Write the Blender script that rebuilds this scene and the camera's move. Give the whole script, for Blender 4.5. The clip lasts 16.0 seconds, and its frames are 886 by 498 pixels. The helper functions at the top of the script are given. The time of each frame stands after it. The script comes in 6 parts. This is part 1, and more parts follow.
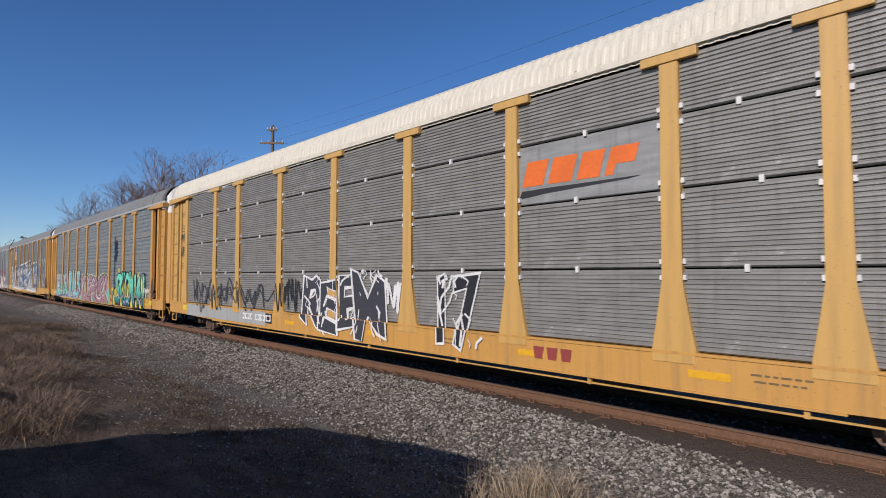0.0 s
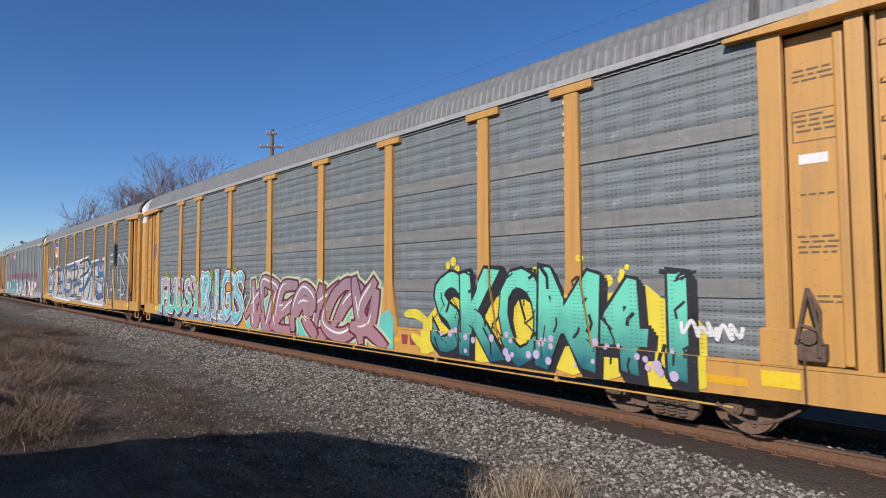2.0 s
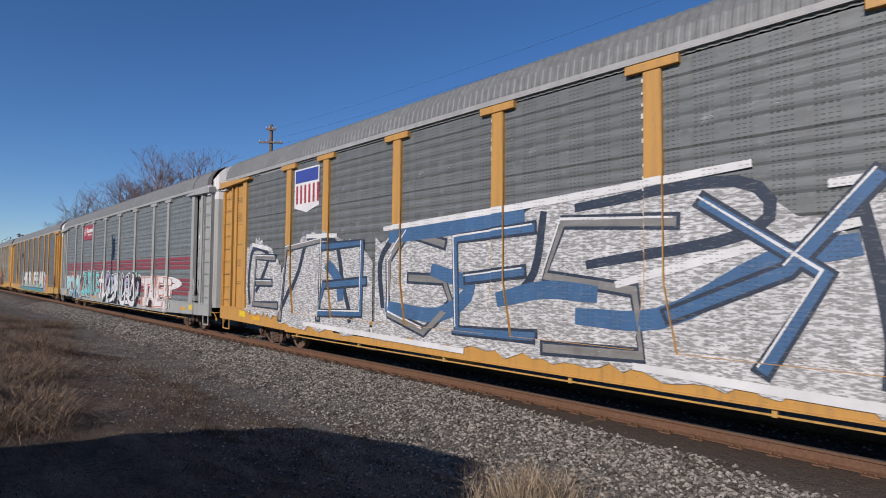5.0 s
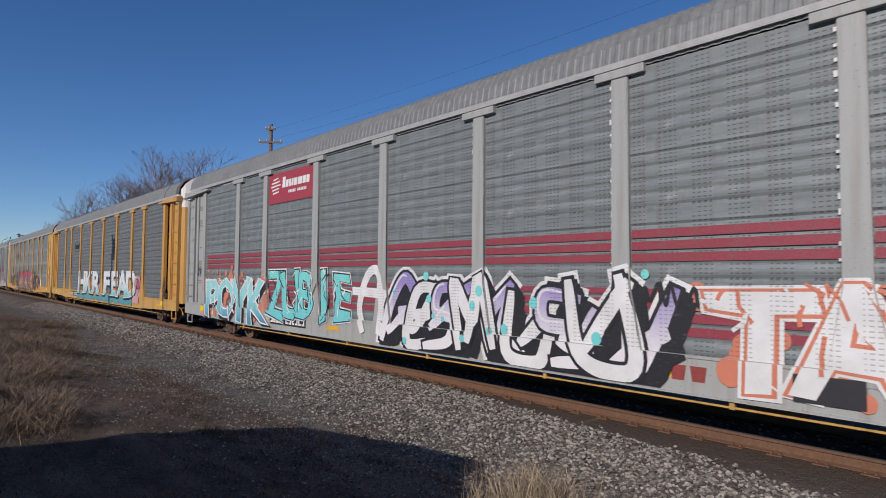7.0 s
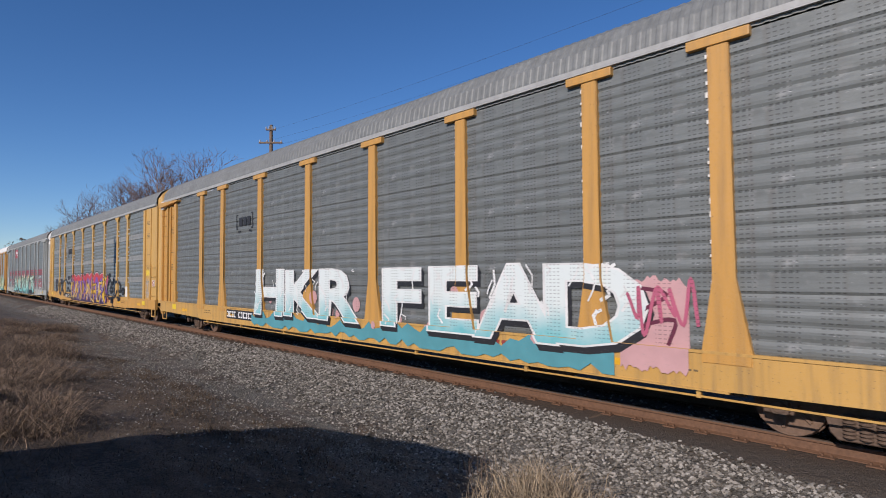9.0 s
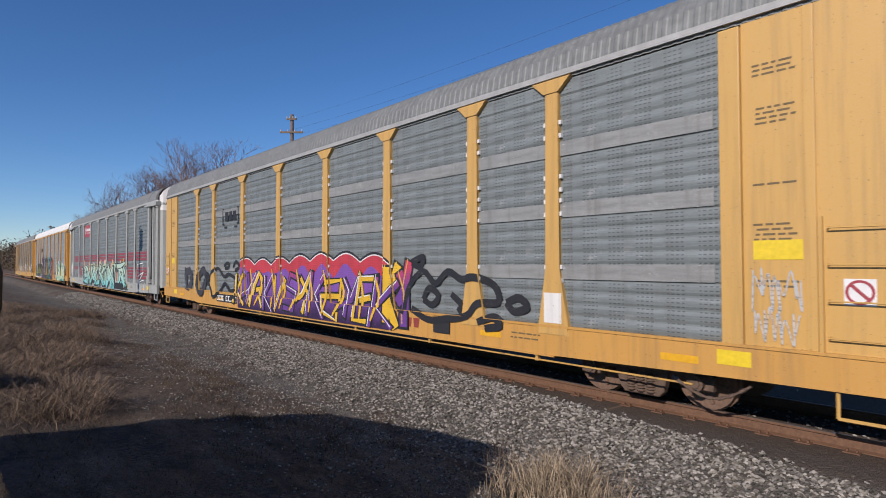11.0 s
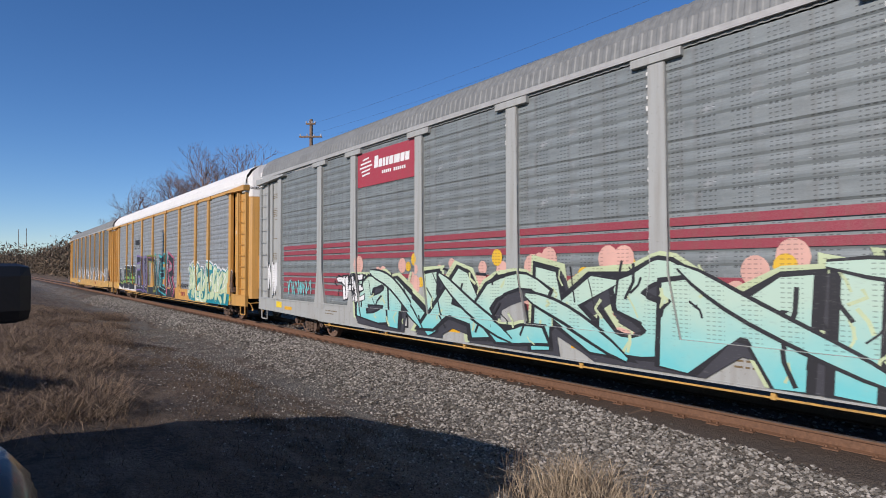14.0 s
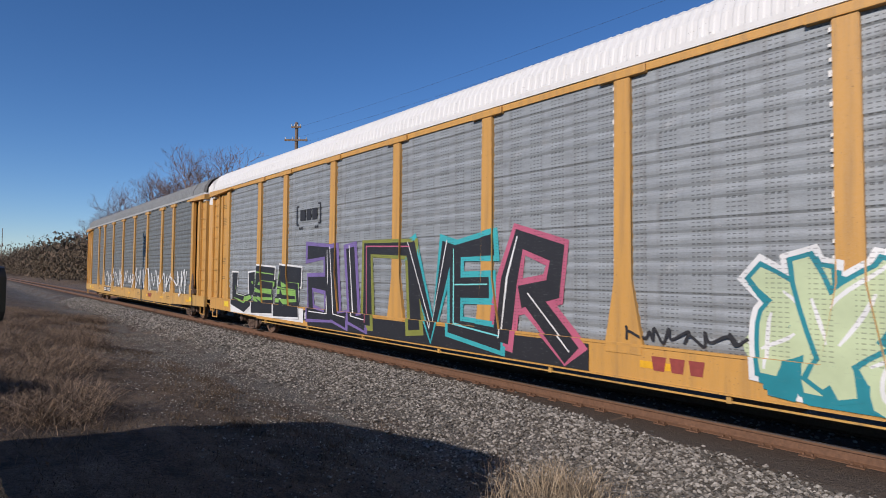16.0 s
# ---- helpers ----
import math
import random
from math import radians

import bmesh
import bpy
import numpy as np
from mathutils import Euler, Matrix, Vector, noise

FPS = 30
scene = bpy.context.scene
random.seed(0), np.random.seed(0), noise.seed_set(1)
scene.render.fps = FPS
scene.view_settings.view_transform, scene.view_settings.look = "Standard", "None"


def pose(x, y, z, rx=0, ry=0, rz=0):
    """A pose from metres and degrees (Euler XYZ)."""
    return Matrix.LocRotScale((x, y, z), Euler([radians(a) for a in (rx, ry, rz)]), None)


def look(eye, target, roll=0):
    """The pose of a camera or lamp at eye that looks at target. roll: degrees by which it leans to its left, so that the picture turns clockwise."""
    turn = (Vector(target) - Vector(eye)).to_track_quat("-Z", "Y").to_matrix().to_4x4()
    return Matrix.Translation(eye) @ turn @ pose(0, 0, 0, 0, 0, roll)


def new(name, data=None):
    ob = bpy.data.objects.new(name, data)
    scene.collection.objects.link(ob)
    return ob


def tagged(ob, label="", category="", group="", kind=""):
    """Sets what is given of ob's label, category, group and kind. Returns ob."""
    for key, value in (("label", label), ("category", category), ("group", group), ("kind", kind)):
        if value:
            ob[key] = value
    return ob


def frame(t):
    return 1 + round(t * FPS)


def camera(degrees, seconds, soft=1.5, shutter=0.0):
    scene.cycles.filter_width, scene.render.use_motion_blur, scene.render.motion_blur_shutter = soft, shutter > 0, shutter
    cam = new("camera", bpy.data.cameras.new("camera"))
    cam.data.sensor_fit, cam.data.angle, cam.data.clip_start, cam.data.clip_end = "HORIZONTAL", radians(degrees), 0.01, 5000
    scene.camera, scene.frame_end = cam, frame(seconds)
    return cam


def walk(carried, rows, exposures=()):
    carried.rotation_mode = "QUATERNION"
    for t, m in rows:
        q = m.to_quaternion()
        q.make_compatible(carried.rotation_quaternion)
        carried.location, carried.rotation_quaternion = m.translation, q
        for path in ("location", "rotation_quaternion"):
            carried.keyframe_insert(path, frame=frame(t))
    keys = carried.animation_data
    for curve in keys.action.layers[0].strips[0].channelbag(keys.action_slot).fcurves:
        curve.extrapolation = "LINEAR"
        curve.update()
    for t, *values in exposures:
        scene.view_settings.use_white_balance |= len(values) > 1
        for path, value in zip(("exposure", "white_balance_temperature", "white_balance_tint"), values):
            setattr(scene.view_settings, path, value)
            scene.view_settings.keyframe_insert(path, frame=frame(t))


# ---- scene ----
cam = camera(76.0, 16.0, soft=0.95, shutter=0.05)

# seconds, yaw, pitch, roll of the hand-held camera, and metres that the train has rolled
PATH = [
    (0, 47.32, 2.67, -0.05, 0.53), (0.5, 47.45, 2.75, 0.13, 6.78), (1, 47.51, 2.88, -0.20, 13.05), (1.5, 47.47, 3.05, -0.24, 19.33),
    (2, 47.29, 2.99, -0.26, 25.56), (2.5, 47.18, 2.82, 0.05, 31.80), (3, 47.11, 2.74, 0.03, 38.06), (3.5, 47.10, 2.60, 0.05, 44.34),
    (4, 47.05, 2.62, 0.24, 50.63), (6.5, 47.14, 2.83, 0.45, 82.18), (7, 47.10, 2.72, 0.34, 88.50), (7.5, 47.00, 2.80, 0.36, 94.82),
    (8, 47.05, 2.82, 0.29, 101.14), (8.5, 46.94, 2.72, -0.32, 107.46), (11, 49.24, 1.48, -0.13, 139.09), (11.5, 49.71, 1.64, -0.08, 145.42),
    (12, 50.09, 1.85, -0.07, 151.76), (12.5, 50.36, 1.85, -0.03, 158.11), (13, 50.69, 1.81, -0.15, 164.47), (13.5, 50.87, 1.83, -0.40, 170.84),
    (14, 51.08, 1.79, -0.27, 177.23), (14.5, 50.84, 1.93, -0.28, 183.64), (15, 50.64, 1.81, -0.27, 190.08), (15.5, 50.15, 2.18, 0.28, 196.54),
    (16, 49.52, 2.36, 0.40, 203.03)]
EYE = 2.11          # eye above the rail heads; z = 0 is the top of the rails
SIDE = 7.55         # from the eye to the near sides of the cars
TRACK = SIDE + 1.52
walk(cam, [(t, pose(0, 0, EYE, 90 + p, 0, y) @ pose(0, 0, 0, 0, 0, r)) for t, y, p, r, _ in PATH],
     exposures=[(t, ev, 6150, 16) for t, ev in ((0, -0.02), (1.0, 0.14), (2.2, 0.08), (3.5, 0.03), (4.2, -0.03), (6.4, -0.20), (7.0, -0.20), (8.6, 0.0), (11, 0.04), (12, 0.12), (13.5, 0.15), (15, 0.06), (16, 0.0))])

# ---- light ----
SUN_AZ, SUN_EL = (0.27, -0.963), 27.0
world = bpy.data.worlds.new("sky")
scene.world = world
world.use_nodes = True
sky = world.node_tree.nodes.new("ShaderNodeTexSky")
sky.sky_type, sky.sun_disc = "NISHITA", False
sky.sun_elevation, sky.sun_rotation = radians(SUN_EL), math.atan2(SUN_AZ[0], SUN_AZ[1])
sky.air_density, sky.dust_density, sky.ozone_density, sky.altitude = 0.88, 0.0, 4.0, 300
back = world.node_tree.nodes["Background"]
back.inputs["Strength"].default_value = 0.102
deep = world.node_tree.nodes.new("ShaderNodeHueSaturation")
deep.inputs["Saturation"].default_value, deep.inputs["Hue"].default_value = 1.16, 0.503
world.node_tree.links.new(sky.outputs[0], deep.inputs["Color"])
world.node_tree.links.new(deep.outputs[0], back.inputs[0])
sun = new("sun", bpy.data.lights.new("sun", "SUN"))
sun.data.energy, sun.data.angle, sun.data.color = 4.9, radians(0.5), (1.0, 0.90, 0.77)
SUN_WAY = Vector((SUN_AZ[0] * math.cos(radians(SUN_EL)), SUN_AZ[1] * math.cos(radians(SUN_EL)), math.sin(radians(SUN_EL))))
sun.matrix_world = look((0, 0, 60), Vector((0, 0, 60)) - SUN_WAY)


# ---- materials ----
class Net:
    """A short way to write a node material."""

    def __init__(self, name, rough=0.6, metal=0.0):
        self.m = bpy.data.materials.new(name)
        self.m.use_nodes = True
        self.t = self.m.node_tree
        self.b = self.t.nodes["Principled BSDF"]
        self.b.inputs["Roughness"].default_value, self.b.inputs["Metallic"].default_value = rough, metal
        self.co = self.t.nodes.new("ShaderNodeTexCoord").outputs["Object"]
        self.geo = self.t.nodes.new("ShaderNodeNewGeometry")

    def put(self, socket, value):
        if isinstance(value, bpy.types.NodeSocket):
            self.t.links.new(value, socket)
        elif isinstance(value, tuple) and len(value) == 3 and socket.type == "RGBA":
            socket.default_value = (*value, 1)
        else:
            socket.default_value = value

    def scaled(self, sx, sy, sz, world=False):
        n = self.t.nodes.new("ShaderNodeMapping")
        self.put(n.inputs["Vector"], self.geo.outputs["Position"] if world else self.co)
        n.inputs["Scale"].default_value = (sx, sy, sz)
        return n.outputs[0]

    def noise(self, scale, detail=4, vec=None, rough=0.6):
        n = self.t.nodes.new("ShaderNodeTexNoise")
        self.put(n.inputs["Vector"], vec or self.co)
        n.inputs["Scale"].default_value, n.inputs["Detail"].default_value, n.inputs["Roughness"].default_value = scale, detail, rough
        return n.outputs["Fac"]

    def ramp(self, fac, a, b):
        n = self.t.nodes.new("ShaderNodeMapRange")
        self.put(n.inputs[0], fac)
        n.inputs[1].default_value, n.inputs[2].default_value = a, b
        return n.outputs[0]

    def mix(self, fac, a, b):
        n = self.t.nodes.new("ShaderNodeMix")
        n.data_type = "RGBA"
        self.put(n.inputs[0], fac), self.put(n.inputs[6], a), self.put(n.inputs[7], b)
        return n.outputs[2]

    def math(self, op, a, b=0.0):
        n = self.t.nodes.new("ShaderNodeMath")
        n.operation = op
        self.put(n.inputs[0], a), self.put(n.inputs[1], b)
        return n.outputs[0]

    def axis(self, vec=None):
        n = self.t.nodes.new("ShaderNodeSeparateXYZ")
        self.put(n.inputs[0], vec or self.co)
        return n.outputs

    def random(self):
        return self.t.nodes.new("ShaderNodeObjectInfo").outputs["Random"]

    def island(self):
        return self.geo.outputs["Random Per Island"]

    def bump(self, height, strength=0.3, distance=0.01):
        n = self.t.nodes.new("ShaderNodeBump")
        n.inputs["Strength"].default_value, n.inputs["Distance"].default_value = strength, distance
        self.put(n.inputs["Height"], height)
        self.t.links.new(n.outputs[0], self.b.inputs["Normal"])

    def done(self, colour):
        self.put(self.b.inputs["Base Color"], colour)
        return self.m


COLOUR_CUT = 0.80         # share kept of each base colour; lowered under a stronger sun to deepen shade


def painted(name, colour, dirt=(0.12, 0.085, 0.05), amount=0.45, rough=0.5, streak=True):
    """Weathered paint: blotches, vertical streaks, fine dust and small scars."""
    n = Net(name, rough)
    colour = tuple(v * COLOUR_CUT for v in colour)
    big = n.ramp(n.noise(0.9, 5), 0.42, 0.75)
    runs = n.ramp(n.noise(1.0, 5, n.scaled(9, 9, 0.5)), 0.48, 0.78) if streak else n.ramp(n.noise(5, 4), 0.5, 0.8)
    c = n.mix(n.math("MULTIPLY", big, amount * 0.5), colour, tuple(v * 0.72 for v in colour))
    c = n.mix(n.math("MULTIPLY", runs, amount), c, dirt)
    c = n.mix(n.ramp(n.noise(38, 2), 0.69, 0.74), c, tuple(v * 0.5 for v in dirt))
    c = n.mix(n.math("MULTIPLY", n.ramp(n.noise(120, 2), 0.4, 0.7), 0.12), c, (0.5, 0.45, 0.38))
    n.bump(n.noise(60, 3), 0.12, 0.004)
    return n.done(c)


def plain(name, colour, rough=0.6, metal=0.0, vary=0.35, scale=14.0, bump=0.2):
    n = Net(name, rough, metal)
    colour = tuple(v * COLOUR_CUT for v in colour)
    f = n.ramp(n.noise(scale, 5), 0.3, 0.75)
    c = n.mix(f, tuple(v * (1 + vary) for v in colour), tuple(v * (1 - vary) for v in colour))
    c = n.mix(n.math("MULTIPLY", n.ramp(n.noise(scale * 0.13, 4), 0.4, 0.7), 0.4), c, tuple(v * 0.7 for v in colour))
    n.bump(n.noise(scale * 4, 3), bump, 0.006)
    return n.done(c)


def panel_skin(name, colour, holes):
    """Galvanised side sheet, dulled; rows of small air slots where holes is set."""
    n = Net(name, 0.5, 0.2)
    colour = tuple(v * COLOUR_CUT for v in colour)
    r = n.random()
    streaks = n.ramp(n.noise(1.0, 6, n.scaled(1.1, 1.1, 9.0)), 0.35, 0.72)
    c = n.mix(streaks, tuple(v * 1.12 for v in colour), tuple(v * 0.70 for v in colour))
    c = n.mix(n.math("MULTIPLY", n.ramp(n.noise(1.0, 4, n.scaled(7, 7, 0.6)), 0.52, 0.8), 0.55), c, (0.11, 0.095, 0.08))
    c = n.mix(n.math("MULTIPLY", n.ramp(n.noise(2.6, 5), 0.6, 0.8), 0.5), c, (0.46, 0.46, 0.45))
    c = n.mix(n.math("MULTIPLY", r, 0.30), c, tuple(v * 0.78 for v in colour))
    c = n.mix(n.math("MULTIPLY", n.ramp(n.noise(45, 3, n.scaled(1, 1, 2.5)), 0.45, 0.75), 0.35), c, (0.10, 0.098, 0.095))
    c = n.mix(n.ramp(n.noise(16, 3, n.scaled(0.5, 1, 2)), 0.70, 0.76), c, (0.50, 0.50, 0.49))
    if holes:
        x, _, z = n.axis()
        col = n.math("LESS_THAN", n.math("FRACT", n.math("MULTIPLY", x, 2.15)), 0.55)
        dash = n.math("LESS_THAN", n.math("FRACT", n.math("MULTIPLY", x, 13.0)), 0.62)
        row = n.math("LESS_THAN", n.math("FRACT", n.math("MULTIPLY", z, 17.0)), 0.27)
        worn = n.math("GREATER_THAN", n.noise(1.7, 3), 0.33)
        f = n.math("MULTIPLY", n.math("MULTIPLY", col, dash), n.math("MULTIPLY", row, worn))
        c = n.mix(n.math("MULTIPLY", f, 0.62), c, (0.03, 0.03, 0.03))
    n.bump(n.noise(22, 4), 0.15, 0.006)
    n.put(n.b.inputs["Roughness"], n.ramp(n.noise(6, 3), -0.6, 1.4))
    return n.done(c)


YELLOW = painted("yellow_paint", (0.58, 0.298, 0.055))
YELLOW_PALE = painted("yellow_paint_faded", (0.60, 0.35, 0.085), amount=0.35)
GREY_PAINT = painted("grey_paint", (0.370, 0.384, 0.366), amount=0.4)
WHITE_PAINT = painted("white_paint", (0.78, 0.77, 0.74), amount=0.25)
SILL_DIRT = painted("sill_paint_dirty", (0.58, 0.33, 0.075), amount=0.7)
ROOF_CREAM = painted("cream_roof_paint", (0.70, 0.655, 0.53), amount=0.3, rough=0.55)
ROOF_WHITE = painted("white_roof_paint", (0.72, 0.715, 0.69), amount=0.15, rough=0.55)
ROOF_GREY = plain("galvanised_roof", (0.208, 0.215, 0.208), 0.6, 0.15, 0.22, 7.0)
EAVE_GREY = plain("pale_eave_strip", (0.40, 0.40, 0.385), 0.55, 0.1, 0.15, 7.0)
BAND_GREY = panel_skin("plain_band_sheet", (0.27, 0.27, 0.245), False)
ROOF_TAR = plain("tarry_roof_end", (0.09, 0.085, 0.08), 0.75, 0, 0.3)
SLATS = panel_skin("slatted_side_sheet", (0.30, 0.292, 0.27), False)
PERF = panel_skin("slotted_side_sheet", (0.236, 0.267, 0.266), True)
PERF_DARK = panel_skin("dull_slotted_side_sheet", (0.192, 0.208, 0.203), True)
PERF_LIGHT = panel_skin("pale_slotted_side_sheet", (0.335, 0.362, 0.372), True)
SMOOTH = panel_skin("smooth_side_sheet", (0.33, 0.335, 0.32), False)
# near-black: the shade inside a closed car, put into the colour
INSIDE_SHADE = plain("inside_shade", (0.012, 0.012, 0.012), 0.9)
GRIME = plain("grimy_underframe", (0.045, 0.036, 0.028), 0.85)
STEEL_BROWN = plain("rusty_cast_steel", (0.13, 0.085, 0.06), 0.8, 0.1, 0.35, 20)
WHEEL_STEEL = plain("worn_wheel_steel", (0.20, 0.125, 0.085), 0.6, 0.3, 0.3, 18)
RAIL_RUST = plain("rusty_rail", (0.16, 0.082, 0.045), 0.8, 0.1, 0.3, 25)
RAIL_HEAD = plain("worn_rail_head", (0.20, 0.15, 0.12), 0.5, 0.5, 0.1, 30, 0.05)
RED_BAND = painted("red_band_paint", (0.27, 0.026, 0.048), amount=0.35)
RED_SIGN = painted("red_sign_paint", (0.36, 0.022, 0.046), amount=0.2)
MARK_YELLOW = plain("reflective_yellow_mark", (0.75, 0.40, 0.02), 0.4, 0, 0.12)
STICKER = plain("yellow_sticker", (0.80, 0.58, 0.03), 0.4, 0, 0.12)
WHITE = plain("white_marking", (0.78, 0.78, 0.76), 0.6, 0, 0.08)
BLACK = plain("black_marking", (0.022, 0.022, 0.025), 0.6, 0, 0.2)
STENCIL = plain("dark_stencil", (0.16, 0.11, 0.05), 0.7, 0, 0.2)
ORANGE = plain("orange_marking", (0.78, 0.16, 0.02), 0.5, 0, 0.1)
MAROON = plain("maroon_marking", (0.28, 0.05, 0.04), 0.6, 0, 0.2)
BLUE = plain("blue_marking", (0.05, 0.08, 0.35), 0.5, 0, 0.15)
TIE_WOOD = plain("weathered_tie", (0.13, 0.085, 0.055), 0.9, 0, 0.4, 9)
POLE_WOOD = plain("pole_wood", (0.19, 0.13, 0.09), 0.9, 0, 0.3, 8)
GLASS_GREY = plain("insulator", (0.5, 0.5, 0.5), 0.3)
WIRE = plain("wire", (0.05, 0.05, 0.055), 0.6)
BARK = plain("winter_bark", (0.16, 0.115, 0.085), 0.9, 0, 0.3, 6)
TWIG = plain("winter_twigs", (0.20, 0.135, 0.115), 0.9, 0, 0.3, 6)
RUBBER = plain("black_plastic", (0.012, 0.012, 0.013), 0.45, 0, 0.2)
CAR_PAINT = plain("grey_car_paint", (0.10, 0.095, 0.085), 0.2, 0.5, 0.08, 3, 0.0)
CAR_GLASS = plain("dark_car_glass", (0.015, 0.018, 0.02), 0.06, 0, 0.1, 3, 0.0)
CHROME = plain("chrome", (0.65, 0.65, 0.66), 0.12, 1.0, 0.05, 3, 0.0)


def spray(name, a, b=None, low=0.9, high=2.4, worn=0.30, bare=0.60):
    """Spray paint that fades from colour a (below) to b (above), thin in places."""
    n = Net("spray_" + name, 0.55)
    a, b = tuple(v * COLOUR_CUT for v in a), b and tuple(v * COLOUR_CUT for v in b)
    c = a
    if b:
        z = n.axis()[2]
        c = n.mix(n.ramp(n.math("ADD", z, n.math("MULTIPLY", n.noise(2.2, 3), 0.7)), low + 0.3, high + 0.3), a, b)
    else:
        c = n.mix(n.ramp(n.noise(1.6, 4), 0.35, 0.7), a, tuple(v * 0.8 for v in a))
    thin = n.math("MULTIPLY", n.ramp(n.noise(9, 5, n.scaled(1, 1, 4)), bare, bare + 0.12), worn)
    c = n.mix(thin, c, (0.21, 0.21, 0.20))
    x, _, z = n.axis()          # air slots of the sheet below stay open
    col = n.math("LESS_THAN", n.math("FRACT", n.math("MULTIPLY", x, 2.15)), 0.55)
    dash = n.math("LESS_THAN", n.math("FRACT", n.math("MULTIPLY", x, 13.0)), 0.62)
    row = n.math("LESS_THAN", n.math("FRACT", n.math("MULTIPLY", z, 17.0)), 0.27)
    f = n.math("MULTIPLY", n.math("MULTIPLY", col, dash), n.math("MULTIPLY", row, n.math("GREATER_THAN", z, 1.1)))
    return n.done(n.mix(n.math("MULTIPLY", f, 0.42), c, (0.03, 0.03, 0.03)))


# ---- mesh helpers ----
def mesh_of(name, verts, faces, material=None, smooth=False):
    me = bpy.data.meshes.new(name)
    me.from_pydata([tuple(v) for v in verts], [], faces)
    if material:
        me.materials.append(material)
    if smooth:
        me.polygons.foreach_set("use_smooth", [True] * len(me.polygons))
    me.update()
    return me


def put(name, me, parent=None, at=(0, 0, 0), label="", turn=(0, 0, 0)):
    """Links a mesh as one object, as a part of parent where there is one."""
    ob = new(name, me)
    ob.location, ob.rotation_euler = at, [radians(a) for a in turn]
    if parent:
        ob.parent = parent
    if label:
        ob["label"] = label
    return ob


def part(name, bm, material, parent, label="", at=(0, 0, 0)):
    me = bpy.data.meshes.new(name)
    bm.to_mesh(me)
    bm.free()
    me.materials.append(material)
    return put(name, me, parent, at, label)


def add_box(bm, x0, x1, y0, y1, z0, z1, bevel=0.0):
    r = bmesh.ops.create_cube(bm, size=1.0, matrix=Matrix.LocRotScale(((x0 + x1) / 2, (y0 + y1) / 2, (z0 + z1) / 2), None, (x1 - x0, y1 - y0, z1 - z0)))
    if bevel:
        bmesh.ops.bevel(bm, geom=list({e for v in r["verts"] for e in v.link_edges}), offset=bevel, segments=2, affect="EDGES", profile=0.6)


def box_mesh(name, x0, x1, y0, y1, z0, z1, material, bevel=0.0):
    bm = bmesh.new()
    add_box(bm, x0, x1, y0, y1, z0, z1, bevel)
    me = bpy.data.meshes.new(name)
    bm.to_mesh(me)
    bm.free()
    me.materials.append(material)
    return me


def add_rod(bm, a, b, r0, r1=None, n=8):
    a, b = Vector(a), Vector(b)
    d = b - a
    m = Matrix.Translation((a + b) / 2) @ d.to_track_quat("Z", "Y").to_matrix().to_4x4()
    bmesh.ops.create_cone(bm, cap_ends=True, segments=n, radius1=r0, radius2=r0 if r1 is None else r1, depth=d.length, matrix=m)


def add_prism(bm, outline, y0, y1):
    """A plate: the outline in x and z, from y0 to y1."""
    f = [bm.verts.new((x, y0, z)) for x, z in outline]
    b = [bm.verts.new((x, y1, z)) for x, z in outline]
    bm.faces.new(f), bm.faces.new(b[::-1])
    for i in range(len(f)):
        j = (i + 1) % len(f)
        bm.faces.new((f[j], f[i], b[i], b[j]))


def bmesh_done(name, bm, material):
    bmesh.ops.recalc_face_normals(bm, faces=bm.faces)
    me = bpy.data.meshes.new(name)
    bm.to_mesh(me)
    bm.free()
    me.materials.append(material)
    return me


CACHE = {}


def cached(key, make):
    if key not in CACHE:
        CACHE[key] = make()
    return CACHE[key]



# ---- ground ----
def ground_z(x, y):
    """Height of the ground: track bed, ballast shoulder, ditch and the dirt lot."""
    d = abs(y - TRACK)
    if d < 1.75:
        z = -0.177
    elif y < TRACK:
        z = float(np.interp(y, [-60, -4, 0.5, 3.0, 5.2, 6.0, TRACK - 1.75], [0.4, 0.3, 0.22, -0.10, -0.48, -0.50, -0.177]))
    else:
        z = float(np.interp(y, [TRACK + 1.75, TRACK + 3.2, TRACK + 8, 400], [-0.20, -0.62, -0.7, -0.4]))
    if d > 2.4 and abs(x) < 200:
        z += 0.09 * noise.noise((x * 0.35, y * 0.35, 0)) + 0.05 * noise.noise((x * 1.3, y * 1.3, 5)) + 0.02 * noise.noise((x * 3.7, y * 3.7, 9))
    return z


